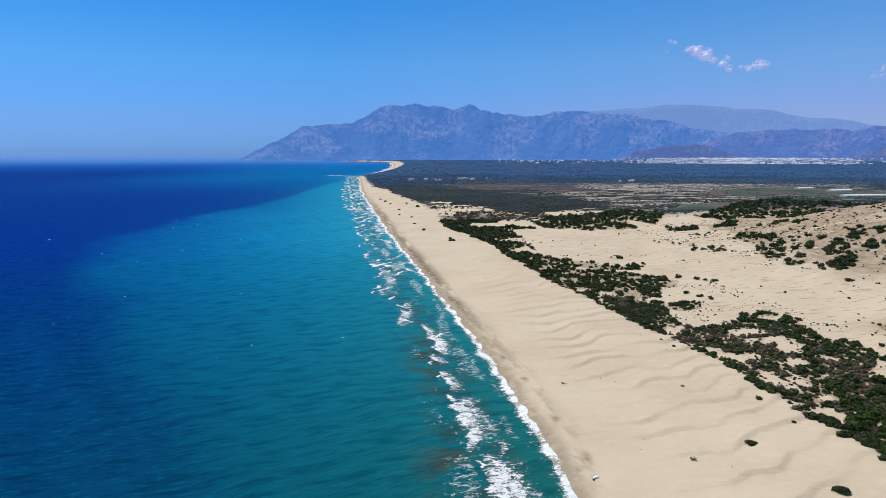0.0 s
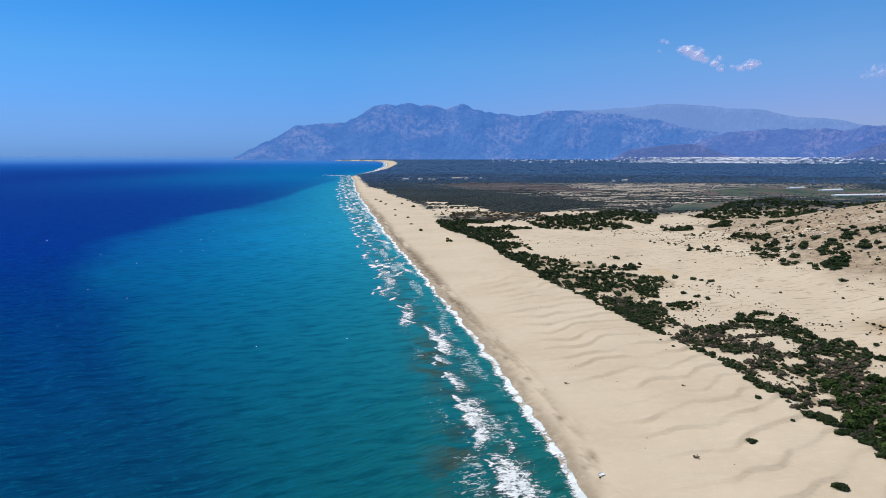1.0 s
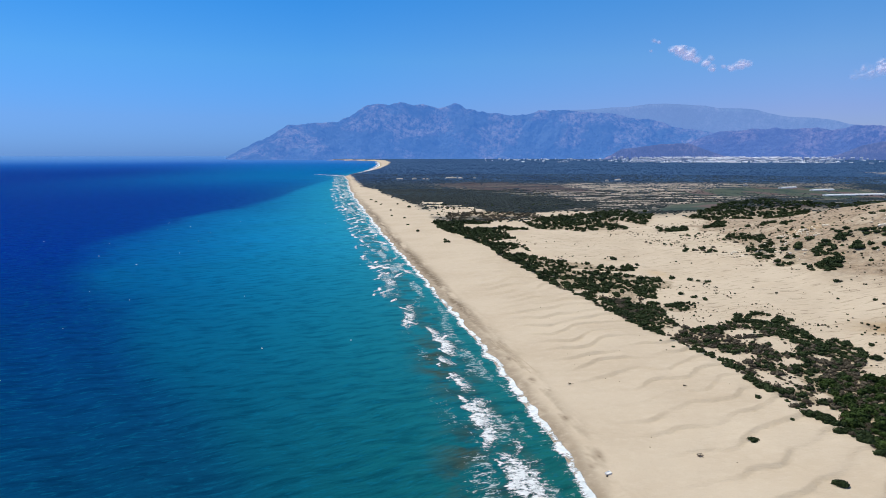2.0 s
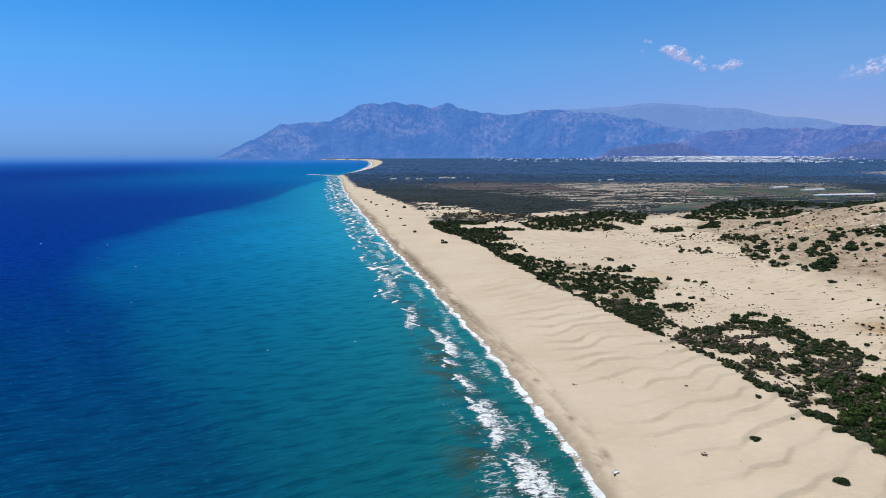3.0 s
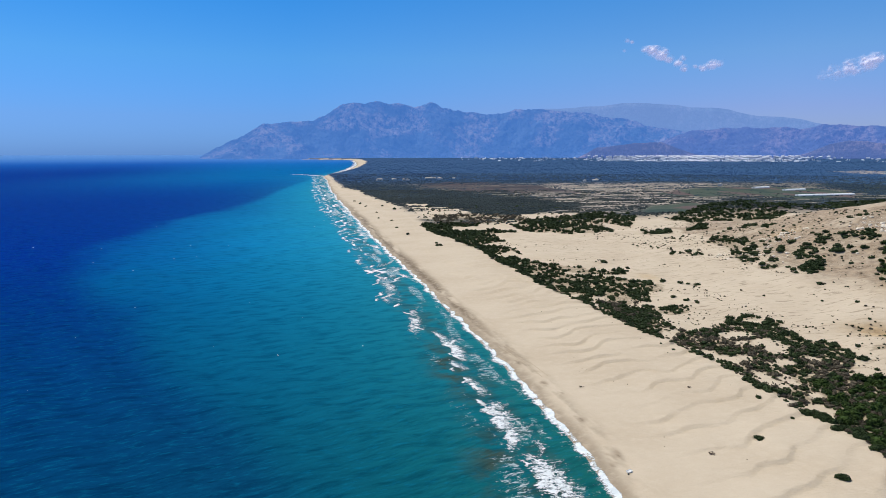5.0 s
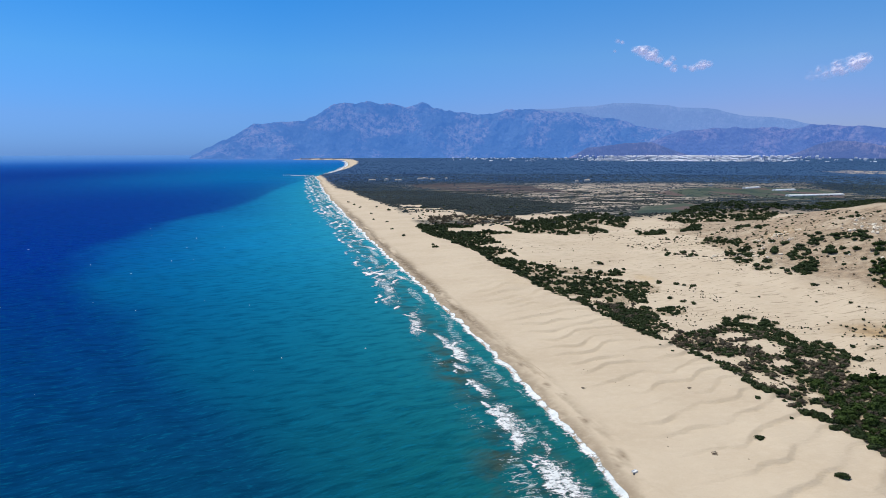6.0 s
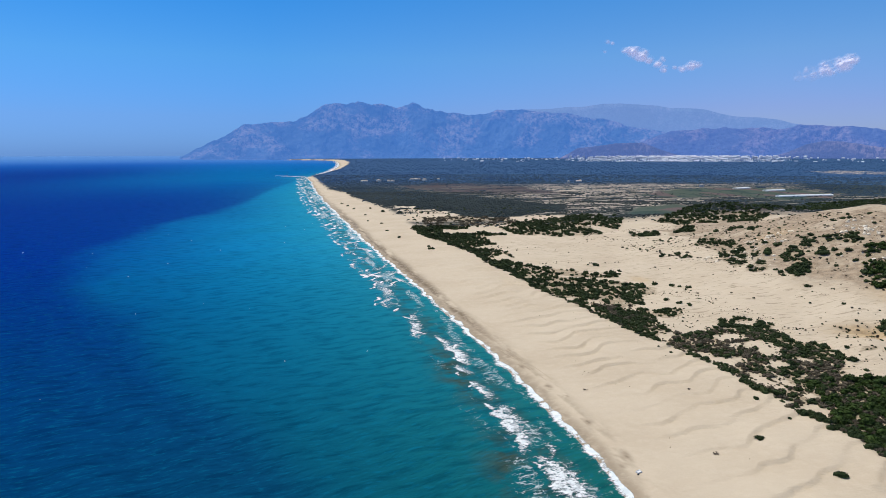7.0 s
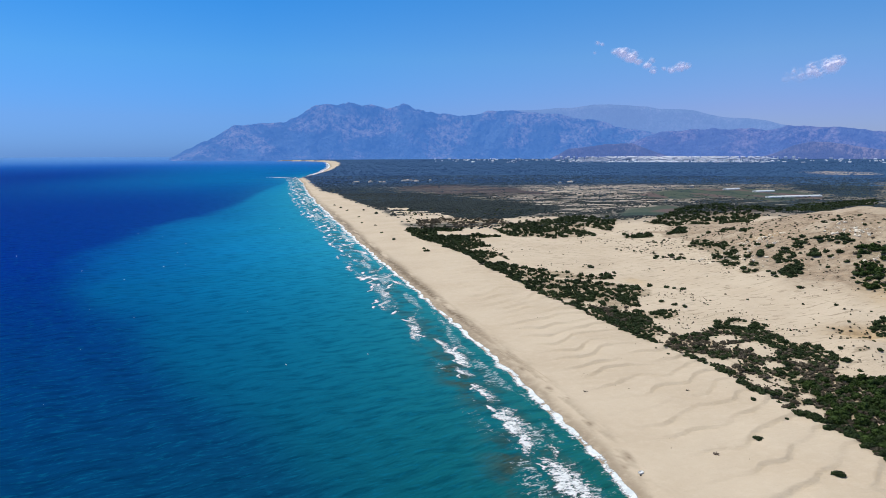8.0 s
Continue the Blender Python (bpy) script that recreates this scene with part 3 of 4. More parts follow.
deep = np.clip((1 - edge) * smooth(0.05, 1.15, off) + edge * smooth(0.88, 1.12, off), 0, 1) * (0.94 + 0.06 * smooth(150, 420, S - 0.35 * N))
deep = deep * (1 - 0.55 * smooth(900, 2000, S) * smooth(-800, -60, N))
teal = np.exp(np.minimum(C, 0) / (42.0 + 24 * smooth(220, 900, S) * smooth(1700, 1150, S))) * 0.9 * smooth(3200, 1500, S)
sandy = spot(S, C, 121, -18, 14, 7) + 0.8 * spot(S, C, 190, -18, 18, 5) + 0.5 * smooth(-26, -14, C) * smooth(-4, -9, C)
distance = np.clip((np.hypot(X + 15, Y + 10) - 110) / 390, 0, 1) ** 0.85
# masks for the painted haze, by distance from the camera's place
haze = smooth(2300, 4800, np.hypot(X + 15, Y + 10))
horizon_haze = smooth(3400, 5050, np.hypot(X + 15, Y + 10)) * smooth(900, -500, N - 0.25 * S)
surf = smooth(-28, -16, C) * smooth(2, -3, C) * smooth(0.40, 0.68, fbm(S / (9 + S / 60), N / 5.0, 103, 4))
foam = surf * (0.44 + 0.14 * smooth(200, 500, S)) * smooth(1900, 1700, S)
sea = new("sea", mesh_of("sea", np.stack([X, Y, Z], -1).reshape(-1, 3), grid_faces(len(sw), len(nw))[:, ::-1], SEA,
                         deep=deep, teal=teal, sandy=np.clip(sandy, 0, 1), distance=distance, haze=haze, horizon_haze=horizon_haze, foam=foam))
tagged(sea, "deep blue sea turning turquoise and teal inshore", "sea", kind="structure")


def water_height(x, y):
    return lift(x, y) + 0.05


def foam_sheet(rng, s0, n0, ls, ln, skew, lace=0.5, front=0.0, crest=0.2):
    """A patch of broken water: lace trailing shorewards, and where it still breaks a raised white front towards the sea."""
    rows, cols = max(10, int(ls / (0.8 if s0 < 700 else 2.5))), 16 if s0 < 700 else 12
    u, v = np.meshgrid(np.linspace(-1, 1, rows), np.linspace(-1, 1, cols), indexing="ij")
    bend = 0.3 * ln * (fbm(u * 1.7 + rng.uniform(0, 50), u * 0 + 2, 3, 3) - 0.5) * 2
    s, n = s0 + u * ls / 2, n0 + v * ln / 2 + bend + skew * u * ls / 2
    lip = np.exp(-((v + 0.45) / 0.30) ** 2)
    env = np.clip(1 - u * u, 0, 1) ** 0.6 * smooth(-1.0, -0.55, v) * smooth(1.0, -0.3, v)
    den = env * (lace * (0.6 + 0.8 * fbm(u * 2.5 + rng.uniform(0, 50), v * 2, 5, 3)) + front * lip)
    x, y = to_xy(s, n)
    z = water_height(x, y) + 0.10 + (crest * lip * np.clip(1 - u * u, 0, 1) if front else 0 * u)
    return np.stack([x, y, z], -1).reshape(-1, 3), grid_faces(rows, cols)[:, ::-1], den.ravel()


def swash(a, b, step=0.5):
    """The white edge of the wash along the waterline from a to b."""
    s = np.arange(a, b, step)
    width = 3.2 + 3.4 * vnoise(s / 7, s * 0 + 5, 11) + 1.0 * vnoise(s / 2.1, s * 0 + 5, 12)
    width = width * (1 + smooth(250, 700, s) * 0.8 + smooth(2000, 2400, s) * 3)
    v = np.linspace(0, 1, 10)
    reach = 1.2 * (vnoise(s / 4.3, s * 0 + 9, 13) - 0.35) + 0.8 * (vnoise(s / 12, s * 0 + 4, 14) - 0.5)
    u, q = np.meshgrid(s, v, indexing="ij")
    n = coast(u) + 1.5 + reach[:, None] - q * width[:, None]
    den = smooth(0, 0.06, q) * smooth(1.0, 0.25, q) * (0.44 + 0.42 * np.exp(-((q - 0.16) / 0.18) ** 2)) * (0.50 + 0.9 * vnoise(u / 3.2, q * 2, 17))
    x, y = to_xy(u, n)
    z = np.maximum(relief(x, y), lift(x, y)) + 0.10 + 0.10 * smooth(0, 0.3, q) * smooth(1, 0.5, q)
    return np.stack([x, y, z], -1).reshape(-1, 3), grid_faces(len(s), 10)[:, ::-1], den.ravel()


rng = np.random.default_rng(7)
# crest by crest: along the shore, offshore, length, width, skew
for s0, n0, ls, ln, skew in ((303, -22, 11, 3.4, 0.6), (318, -14, 6, 3.0, 1.1), (291, -24, 6, 3.0, 0.9), (278, -17, 8, 3.4, 0.7), (262, -15.5, 7, 3.0, -0.5), (238, -14.8, 7, 3.2, -0.6),
                             (216, -7.5, 7, 3.0, 0.6), (200, -10.5, 8, 3.0, -0.5), (186, -14.5, 5, 2.4, 0.7), (176, -13.6, 6, 2.8, 0.5), (157, -13.4, 7, 3.0, -0.5), (145, -12.0, 6, 3.0, -0.6),
                             (133, -13.0, 6, 3.0, -0.4), (121, -14.6, 4, 2.2, -0.5), (113, -13.6, 4, 2.0, -0.6), (344, -13, 8, 3.6, 1.0), (354, -16, 8, 3.4, 1.2), (383, -15.5, 9, 4.0, 1.1), (330, -20, 6, 3.0, 1.0)):
    v, f, d = foam_sheet(rng, s0, n0, ls * 1.1, ln * 1.35, skew * 0.45, 0.50, 0.32, 0.25)
    tagged(new("breaking_wave", mesh_of("breaking_wave", v, f, FOAM, thick=d)), "short solid white crest of a breaking wave", "wave", "surf along the beach")
for s0, n0, ls, ln, skew, lace in ((244, -14.4, 26, 8, 0.12, 0.6), (222, -10.2, 20, 5, 0.05, 0.6), (208, -7.6, 26, 7, 0.05, 0.72), (190, -12.4, 12, 6, -0.05, 0.62),
                                   (170, -11, 16, 7, 0.05, 0.52), (147, -10.6, 20, 9, 0.1, 0.72), (135, -12.4, 18, 7, 0.0, 0.58), (114, -11, 20, 12, 0.05, 0.66),
                                   (108, -8.5, 12, 7, 0.0, 0.70), (262, -12, 16, 6, 0.1, 0.5), (128, -8, 10, 5, 0.3, 0.42), (296, -18, 24, 9, 0.05, 0.5), (320, -14, 22, 9, 0.1, 0.55)):
    v, f, d = foam_sheet(rng, s0, n0, ls * 1.25, ln * 1.2, skew, lace * 0.86, 0.15)
    tagged(new("breaking_wave", mesh_of("breaking_wave", v, f, FOAM, thick=d)), "wide lacy sheet of white foam behind a breaker", "wave", "surf along the beach")
s0 = 335.0
while s0 < 760:
    for band in range(3):
        ls, ln = rng.uniform(9, 22), rng.uniform(5, 12)
        v, f, d = foam_sheet(rng, s0 + rng.uniform(-5, 5), float(coast(np.array(s0))) - 5 - 7.0 * band + rng.uniform(-3.5, 3.5), ls, ln, rng.uniform(-0.3, 0.6), rng.uniform(0.26, 0.58), 0.35 * (rng.random() < 0.5))
        tagged(new("breaking_wave", mesh_of("breaking_wave", v, f, FOAM, thick=d)), "ragged white breaker and trailing foam", "wave", "surf along the beach")
    s0 += rng.uniform(9, 15)
vs, fs, ds, base = [], [], [], 0
s0 = 760.0
while s0 < 2080:
    for band in range(4):
        v, f, d = foam_sheet(rng, s0 + rng.uniform(-12, 12), float(coast(np.array(s0))) - 4 - 7.5 * band + rng.uniform(-4, 4), rng.uniform(18, 60), rng.uniform(6, 14), rng.uniform(-0.15, 0.25), rng.uniform(0.22, 0.52), 0.35 * (rng.random() < 0.5))
        vs.append(v), fs.append(f + base), ds.append(d)
        base += len(v)
    s0 += rng.uniform(13, 24)
for s0, n0, ls, ln in ((2060, 20, 40, 44), (2110, 0, 30, 60), (2150, -30, 22, 70)):
    v, f, d = foam_sheet(rng, s0, n0, ls, ln, 0, 0.95)
    vs.append(v), fs.append(f + base), ds.append(d)
    base += len(v)
tagged(new("far_surf", mesh_of("far_surf", np.concatenate(vs), np.concatenate(fs), FOAM, thick=np.concatenate(ds))), "distant lines of white surf off the river mouth", "surf", kind="stuff")
v, f, d = swash(2230, 3900, 3.0)
tagged(new("bay_swash", mesh_of("bay_swash", v, f, FOAM, thick=np.maximum(d, 0.55) * (d > 0.1))), "white line of surf round the far bay", "foam", kind="stuff")
v, f, d = swash(60, 2050)
tagged(new("swash_foam", mesh_of("swash_foam", v, f, FOAM, thick=d)), "thin white foam edging the wet sand", "foam", kind="stuff")
vs, fs, ds, base = [], [], [], 0
for k in range(34):
    s0, n0 = rng.uniform(100, 700), -rng.uniform(18, 260) ** 1.0
    v, f, d = foam_sheet(rng, s0, n0, rng.uniform(0.5, 1.1), rng.uniform(0.4, 1.2), 0.3, 0.9, 0.1)
    vs.append(v), fs.append(f + base), ds.append(d)
    base += len(v)
tagged(new("whitecap_flecks", mesh_of("whitecap_flecks", np.concatenate(vs), np.concatenate(fs), FOAM, thick=np.concatenate(ds))), "scattered small white flecks on open water", "foam", kind="stuff")


# ---- the far distance: mountains, ridges, clouds ----
def mountain(name, label, material, inner, outer, foot, crest, seed, rough, columns=520, rows=44):
    """A range seen from the south: bearings and crest heights, gullied down to its foot."""
    a0, a1 = crest[0][0], crest[-1][0]
    a = np.linspace(a0, a1, columns)
    top = np.interp(a, [c[0] for c in crest], [c[1] for c in crest])
    top = top + rough * 0.12 * (fbm(a * 2.2, a * 0, seed, 6) - 0.5) * 2 * np.minimum(1, (top - foot) / 120)
    t = np.linspace(0, 1.12, rows)
    A, T = np.meshgrid(a, t, indexing="ij")
    lean = 1.6 * (fbm(A * 0.3, T * 0.8, seed + 21, 2) - 0.5)
    gully = np.abs(fbm(A * 0.62 + 1.6 * lean * T, T * 2.6, seed + 3, 6) - 0.5) * 2
    spur = fbm(A * 0.33 + lean * T, T * 0.9, seed + 9, 3) - 0.5
    rise = np.clip(T, 0, 1) ** 1.15
    body = foot + (top[:, None] - foot) * rise
    body = body + (rough * 1.0 * (gully - 0.25) + rough * 1.6 * spur) * np.sin(np.pi * np.clip(T, 0, 1)) * np.clip((top[:, None] - foot) / 160, 0, 1)
    z = np.where(T > 1, top[:, None] - (T - 1) * 900, np.minimum(body, top[:, None]))
    r = inner + (outer - inner) * T
    x, y = r * np.sin(np.radians(A)), r * np.cos(np.radians(A))
    z[:, 0] -= 30
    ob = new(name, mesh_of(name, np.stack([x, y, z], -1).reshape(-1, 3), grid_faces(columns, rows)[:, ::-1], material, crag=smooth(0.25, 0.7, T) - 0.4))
    return tagged(ob, label, "mountain", kind="structure")


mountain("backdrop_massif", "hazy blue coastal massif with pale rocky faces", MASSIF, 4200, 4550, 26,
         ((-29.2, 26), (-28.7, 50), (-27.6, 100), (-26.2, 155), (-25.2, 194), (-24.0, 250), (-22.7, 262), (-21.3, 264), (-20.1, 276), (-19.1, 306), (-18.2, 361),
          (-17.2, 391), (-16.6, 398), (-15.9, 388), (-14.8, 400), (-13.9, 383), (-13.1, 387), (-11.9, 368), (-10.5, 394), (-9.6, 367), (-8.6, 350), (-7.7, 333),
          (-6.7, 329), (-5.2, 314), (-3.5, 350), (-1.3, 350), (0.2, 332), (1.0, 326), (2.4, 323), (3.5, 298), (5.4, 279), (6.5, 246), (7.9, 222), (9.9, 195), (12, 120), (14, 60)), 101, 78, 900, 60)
mountain("backdrop_foothills", "low foothills with reddish slopes under a blue haze glow", HILLS, 4180, 4400, 30,
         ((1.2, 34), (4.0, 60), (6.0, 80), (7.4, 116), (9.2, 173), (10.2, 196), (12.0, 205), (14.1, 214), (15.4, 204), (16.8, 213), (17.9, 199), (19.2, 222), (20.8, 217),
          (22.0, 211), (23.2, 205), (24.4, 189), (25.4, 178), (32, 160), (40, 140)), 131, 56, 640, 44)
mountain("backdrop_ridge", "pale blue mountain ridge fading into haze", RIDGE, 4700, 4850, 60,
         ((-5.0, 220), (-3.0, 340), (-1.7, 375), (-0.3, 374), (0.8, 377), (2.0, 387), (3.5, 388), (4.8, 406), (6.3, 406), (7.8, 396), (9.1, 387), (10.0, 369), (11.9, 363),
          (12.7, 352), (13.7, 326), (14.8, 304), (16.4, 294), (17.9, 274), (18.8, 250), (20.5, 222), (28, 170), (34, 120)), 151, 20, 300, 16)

mountain("backdrop_mound", "low hazy reddish bare hill below the foothills", MOUND, 4140, 4172, 30,
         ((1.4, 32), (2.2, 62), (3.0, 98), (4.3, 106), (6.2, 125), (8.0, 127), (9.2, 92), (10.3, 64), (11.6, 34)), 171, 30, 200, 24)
mountain("backdrop_mound_east", "hazy reddish bare slope at the foot of the hills", MOUND, 4140, 4172, 30,
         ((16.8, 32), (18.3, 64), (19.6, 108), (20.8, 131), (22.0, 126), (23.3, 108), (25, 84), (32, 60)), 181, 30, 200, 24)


def cloud(az, z, wide, high, puffs, seed):
    """A small far cumulus: a bowed veil, thick where its puffs are."""
    u, v = np.meshgrid(np.linspace(-1, 1, 90), np.linspace(-1, 1, 50), indexing="ij")
    rough = fbm(u * wide / 28 + seed * 9, v * high / 28 + seed * 5, 111 + seed, 5) - 0.5
    den = np.zeros_like(u)
    for pu, pv, pr, w in puffs:
        d = np.hypot((u - pu) * wide, (v - pv) * high * (1 + 0.5 * (v < pv))) / (pr * wide)
        den = np.maximum(den, w * np.clip(1 - d, 0, 1) ** 0.8)
    den = np.clip(den * 0.95 + 0.7 * rough * smooth(0, 0.5, den), 0, 1.2) * smooth(1.0, 0.8, np.abs(u)) * smooth(1.0, 0.8, np.abs(v))
    bow = 0.2 * wide * den + 8 * rough
    a, rr = radians(az), 4800 - bow
    x = rr * np.sin(a) + math.cos(a) * u * wide
    y = rr * np.cos(a) - math.sin(a) * u * wide
    ob = new("cloud", mesh_of("cloud", np.stack([x, y, z + v * high], -1).reshape(-1, 3), grid_faces(90, 50), CLOUD, thick=den.ravel()))
    return tagged(ob, "small thin white fair-weather cloud", "cloud", "clouds in the sky")


cloud(8.1, 665, 190, 105, ((-0.70, 0.62, 0.24, 0.8), (-0.45, 0.48, 0.36, 1.0), (-0.15, 0.22, 0.34, 1.0), (0.10, -0.05, 0.26, 0.7), (0.38, -0.30, 0.22, 0.9), (0.60, -0.62, 0.20, 0.9), (0.55, 0.0, 0.18, 0.5)), 1)
cloud(11.1, 610, 120, 62, ((-0.62, 0.0, 0.24, 0.7), (-0.2, -0.2, 0.34, 0.8), (0.25, 0.10, 0.42, 1.0), (0.60, 0.10, 0.30, 0.9)), 2)
cloud(5.3, 780, 60, 34, ((-0.3, 0.2, 0.5, 0.6), (0.3, 0.0, 0.4, 0.55)), 3)
cloud(4.9, 728, 34, 24, ((0.0, 0.0, 0.7, 0.5),), 6)
cloud(5.9, 604, 34, 22, ((0.0, 0.0, 0.7, 0.45),), 5)
cloud(20.7, 562, 210, 95, ((-0.75, -0.45, 0.26, 0.5), (-0.40, -0.35, 0.34, 0.65), (0.0, -0.12, 0.38, 0.85), (0.35, 0.10, 0.36, 1.0), (0.55, 0.40, 0.28, 1.0)), 4)


# ---- scrub, shrubs and trees ----
def lumpy(rng, radius, height, lumps):
    """Centres and radii of the lumps that make up a crown."""
    out = []
    for k in range(lumps):
        a, d = rng.uniform(0, 2 * math.pi), radius * 0.62 * math.sqrt(rng.uniform(0, 1))
        size = radius * rng.uniform(0.36, 0.56)
        out.append((d * math.cos(a), d * math.sin(a), height * rng.uniform(0.24, 0.66) * (1 - 0.3 * d / radius), size))
    return out


def crown_arrays(rng, radius, height, lumps, tufts, leaf):
    """Triangles of a crown: dark lumps inside, many small leaf tufts outside."""
    vs, fs, base = [], [], 0
    parts = lumpy(rng, radius, height, lumps)
    for cx, cy, cz, size in parts:
        v = ICO1[0] * (size * 0.95 * (0.85 + 0.3 * rng.random((len(ICO1[0]), 1)))) * (1, 1, 0.78) + (cx, cy, cz)
        v[:, 2] = np.maximum(v[:, 2], 0.05)
        vs.append(v), fs.append(ICO1[1] + base)
        base += len(v)
    pick = rng.integers(0, lumps, tufts)
    centre = np.array(parts)[pick]
    way = rng.normal(size=(tufts, 3))
    way[:, 2] = np.abs(way[:, 2]) * 0.9 - 0.25
    way /= np.linalg.norm(way, axis=1)[:, None]
    pos = centre[:, :3] + way * centre[:, 3:4] * rng.uniform(0.90, 1.16, (tufts, 1)) * (1, 1, 0.82)
    pos[:, 2] = np.maximum(pos[:, 2], 0.08)
    up = way + rng.normal(size=(tufts, 3)) * 0.55
    side = np.cross(up, rng.normal(size=(tufts, 3)))
    side /= np.linalg.norm(side, axis=1)[:, None]
    fore = np.cross(up, side)
    fore /= np.linalg.norm(fore, axis=1)[:, None]
    size = leaf * rng.uniform(0.6, 1.4, (tufts, 1))
    tip = up / np.linalg.norm(up, axis=1)[:, None]
    a, b, c, d = pos - side * size, pos + fore * size * 0.8 + tip * size * 0.3, pos + side * size, pos - fore * size * 0.8 + tip * size * 0.3
    vs.append(np.stack([a, b, c, d], 1).reshape(-1, 3))
    i = base + 4 * np.arange(tufts)[:, None]
    fs.append(np.concatenate([i + (0, 1, 2), i + (0, 2, 3)]))
    return np.concatenate(vs), np.concatenate(fs)


def stem_arrays(rng, radius, height, stems, thick):
    vs, fs, base = [], [], 0
    for k in range(stems):
        a = rng.uniform(0, 2 * math.pi)
        tip = np.array((math.cos(a) * radius * 0.5, math.sin(a) * radius * 0.5, height * rng.uniform(0.5, 0.75))) if stems > 1 else np.array((0.1, 0, height * 0.7))
        for ring, (f, w) in enumerate(((-0.12, 1.2), (0.45, 0.8), (1.0, 0.35))):
            c = tip * f + (0, 0, -0.1 if ring == 0 else 0)
            for q in range(5):
                b = 2 * math.pi * q / 5
                vs.append(c + (math.cos(b) * thick * w, math.sin(b) * thick * w, 0))
        for ring in range(2):
            for q in range(5):
                i, j = base + ring * 5 + q, base + ring * 5 + (q + 1) % 5
                fs.append((i, j, j + 5)), fs.append((i, j + 5, i + 5))
        base += 15
    return np.array(vs), np.array(fs)


KINDS = {"green": (LEAF, 1.0, 0.78, 10, 440, 0.12), "grey": (DRY, 0.9, 0.60, 7, 320, 0.115), "tree": (PINE, 1.15, 1.25, 12, 520, 0.135)}
LABELS = {"green": "dense dark green evergreen shrub growing in dune sand", "grey": "sparse grey-brown dry shrub on sandy ground",
          "tree": "bushy round-crowned dark green dune tree"}


def shrub_model(kind, seed):
    """A shrub of about one metre radius: stems under a leafy crown."""
    r = np.random.default_rng(seed)
    material, radius, height, lumps, tufts, leaf = KINDS[kind]
    height = height * r.uniform(0.85, 1.15)
    thing = new("dune_tree" if kind == "tree" else "shrub")
    tagged(thing, LABELS[kind], "tree" if kind == "tree" else "shrub", "scrub behind the beach")
    v, f = stem_arrays(r, radius, height, 1 if kind == "tree" else 4, 0.10 if kind == "tree" else 0.05)
    part("trunk" if kind == "tree" else "stems", mesh_of("stems", v, f, BARK), thing)
    v, f = crown_arrays(r, radius, height, lumps, tufts, leaf)
    part("crown", mesh_of("crown", v, f, material, True), thing)
    return thing


MODELS = {kind: [shrub_model(kind, 40 + 10 * i + j) for j in range(5)] for i, kind in enumerate(KINDS)}
USED = set()


def settle(s, n, size, kind, turn, pick, squash=1.0):
    """Put a shrub of that radius on the ground."""
    x, y = to_xy(s, n)
    m = pose(x, y, float(relief(x, y)) - 0.06 * size, 0, 0, turn)
    model = MODELS[kind][pick % 5]
    key = (kind, pick % 5)
    if key in USED:
        ob = copy_thing(model, m)
    else:
        USED.add(key)
        model.matrix_basis = m
        ob = model
    ob.scale = (size, size, size * squash)
    return ob


rng = np.random.default_rng(11)
plants = []
for kind, density, poly in PATCHES:
    lo, hi = poly.min(0), poly.max(0)
    gap = 2.1 if kind == "tree" else 1.55
    gap *= 1 + 0.2 * (lo[0] > 230) + 0.45 * (lo[0] > 380)
    for s in np.arange(lo[0], hi[0], gap):
        for n in np.arange(lo[1], hi[1], gap):
            p, q = s + rng.uniform(-0.6, 0.6) * gap, n + rng.uniform(-0.6, 0.6) * gap
            if not inside(poly, np.array([p]), np.array([q]))[0] or rng.random() > density or q - float(coast(np.array(p))) < float(brow(np.array(p))) + 0.6 and p < 480:
                continue
            if 215 < p < 430 and float(fbm(np.array(p / 7), np.array(q / 7), 213, 4)) > 0.57 and rng.random() < 0.85:
                continue
            clump = float(fbm(np.array(p / 9), np.array(q / 9), 97, 3))
            if density < 0.82 and clump > 0.36 + 0.36 * density:
                continue
            what = kind if kind != "mix" else ("green" if rng.random() < 0.58 else "grey")
            if kind == "tree" and rng.random() < 0.42:
                what = "grey" if rng.random() < 0.5 else "green"
            plants.append((p, q, gap * (0.34 + 0.85 * rng.random() ** 2), what))
# the belt nearest to the beach: stands of green, grey-brown growth between
gs, gn = np.meshgrid(np.arange(92, 260, 1.35), np.arange(50, 110, 1.35), indexing="ij")
gs, gn = (gs + rng.uniform(-0.8, 0.8, gs.shape)).ravel(), (gn + rng.uniform(-0.8, 0.8, gn.shape)).ravel()
dens, tall, stand = belt_density(gs, gn), ragged(CORNER, gs, gn, 3, 8), ragged(STAND, gs, gn, 3, 8)
past = gn - coast(gs) > brow(gs) + 0.6
greenness = fbm(gs / 11, gn / 11, 215, 3)
for p, q, d, high, st, ok, g in zip(gs, gn, dens, tall, stand, past, greenness):
    if not ok or rng.random() > 0.12 * (d > 0.02) + 0.85 * d:
        continue
    if d < 0.3:
        plants.append((p, q, rng.uniform(0.25, 0.8), "grey" if rng.random() < 0.7 else "green"))
    elif high and rng.random() < 0.26:
        plants.append((p, q, 1.0 + 1.1 * rng.random() ** 1.5, "tree"))
    else:
        what = "green" if rng.random() < 0.42 + 1.7 * (g - 0.34) + 0.4 * st - 0.2 * high else "grey"
        plants.append((p, q, 0.5 + 1.25 * rng.random() ** 1.8, what))
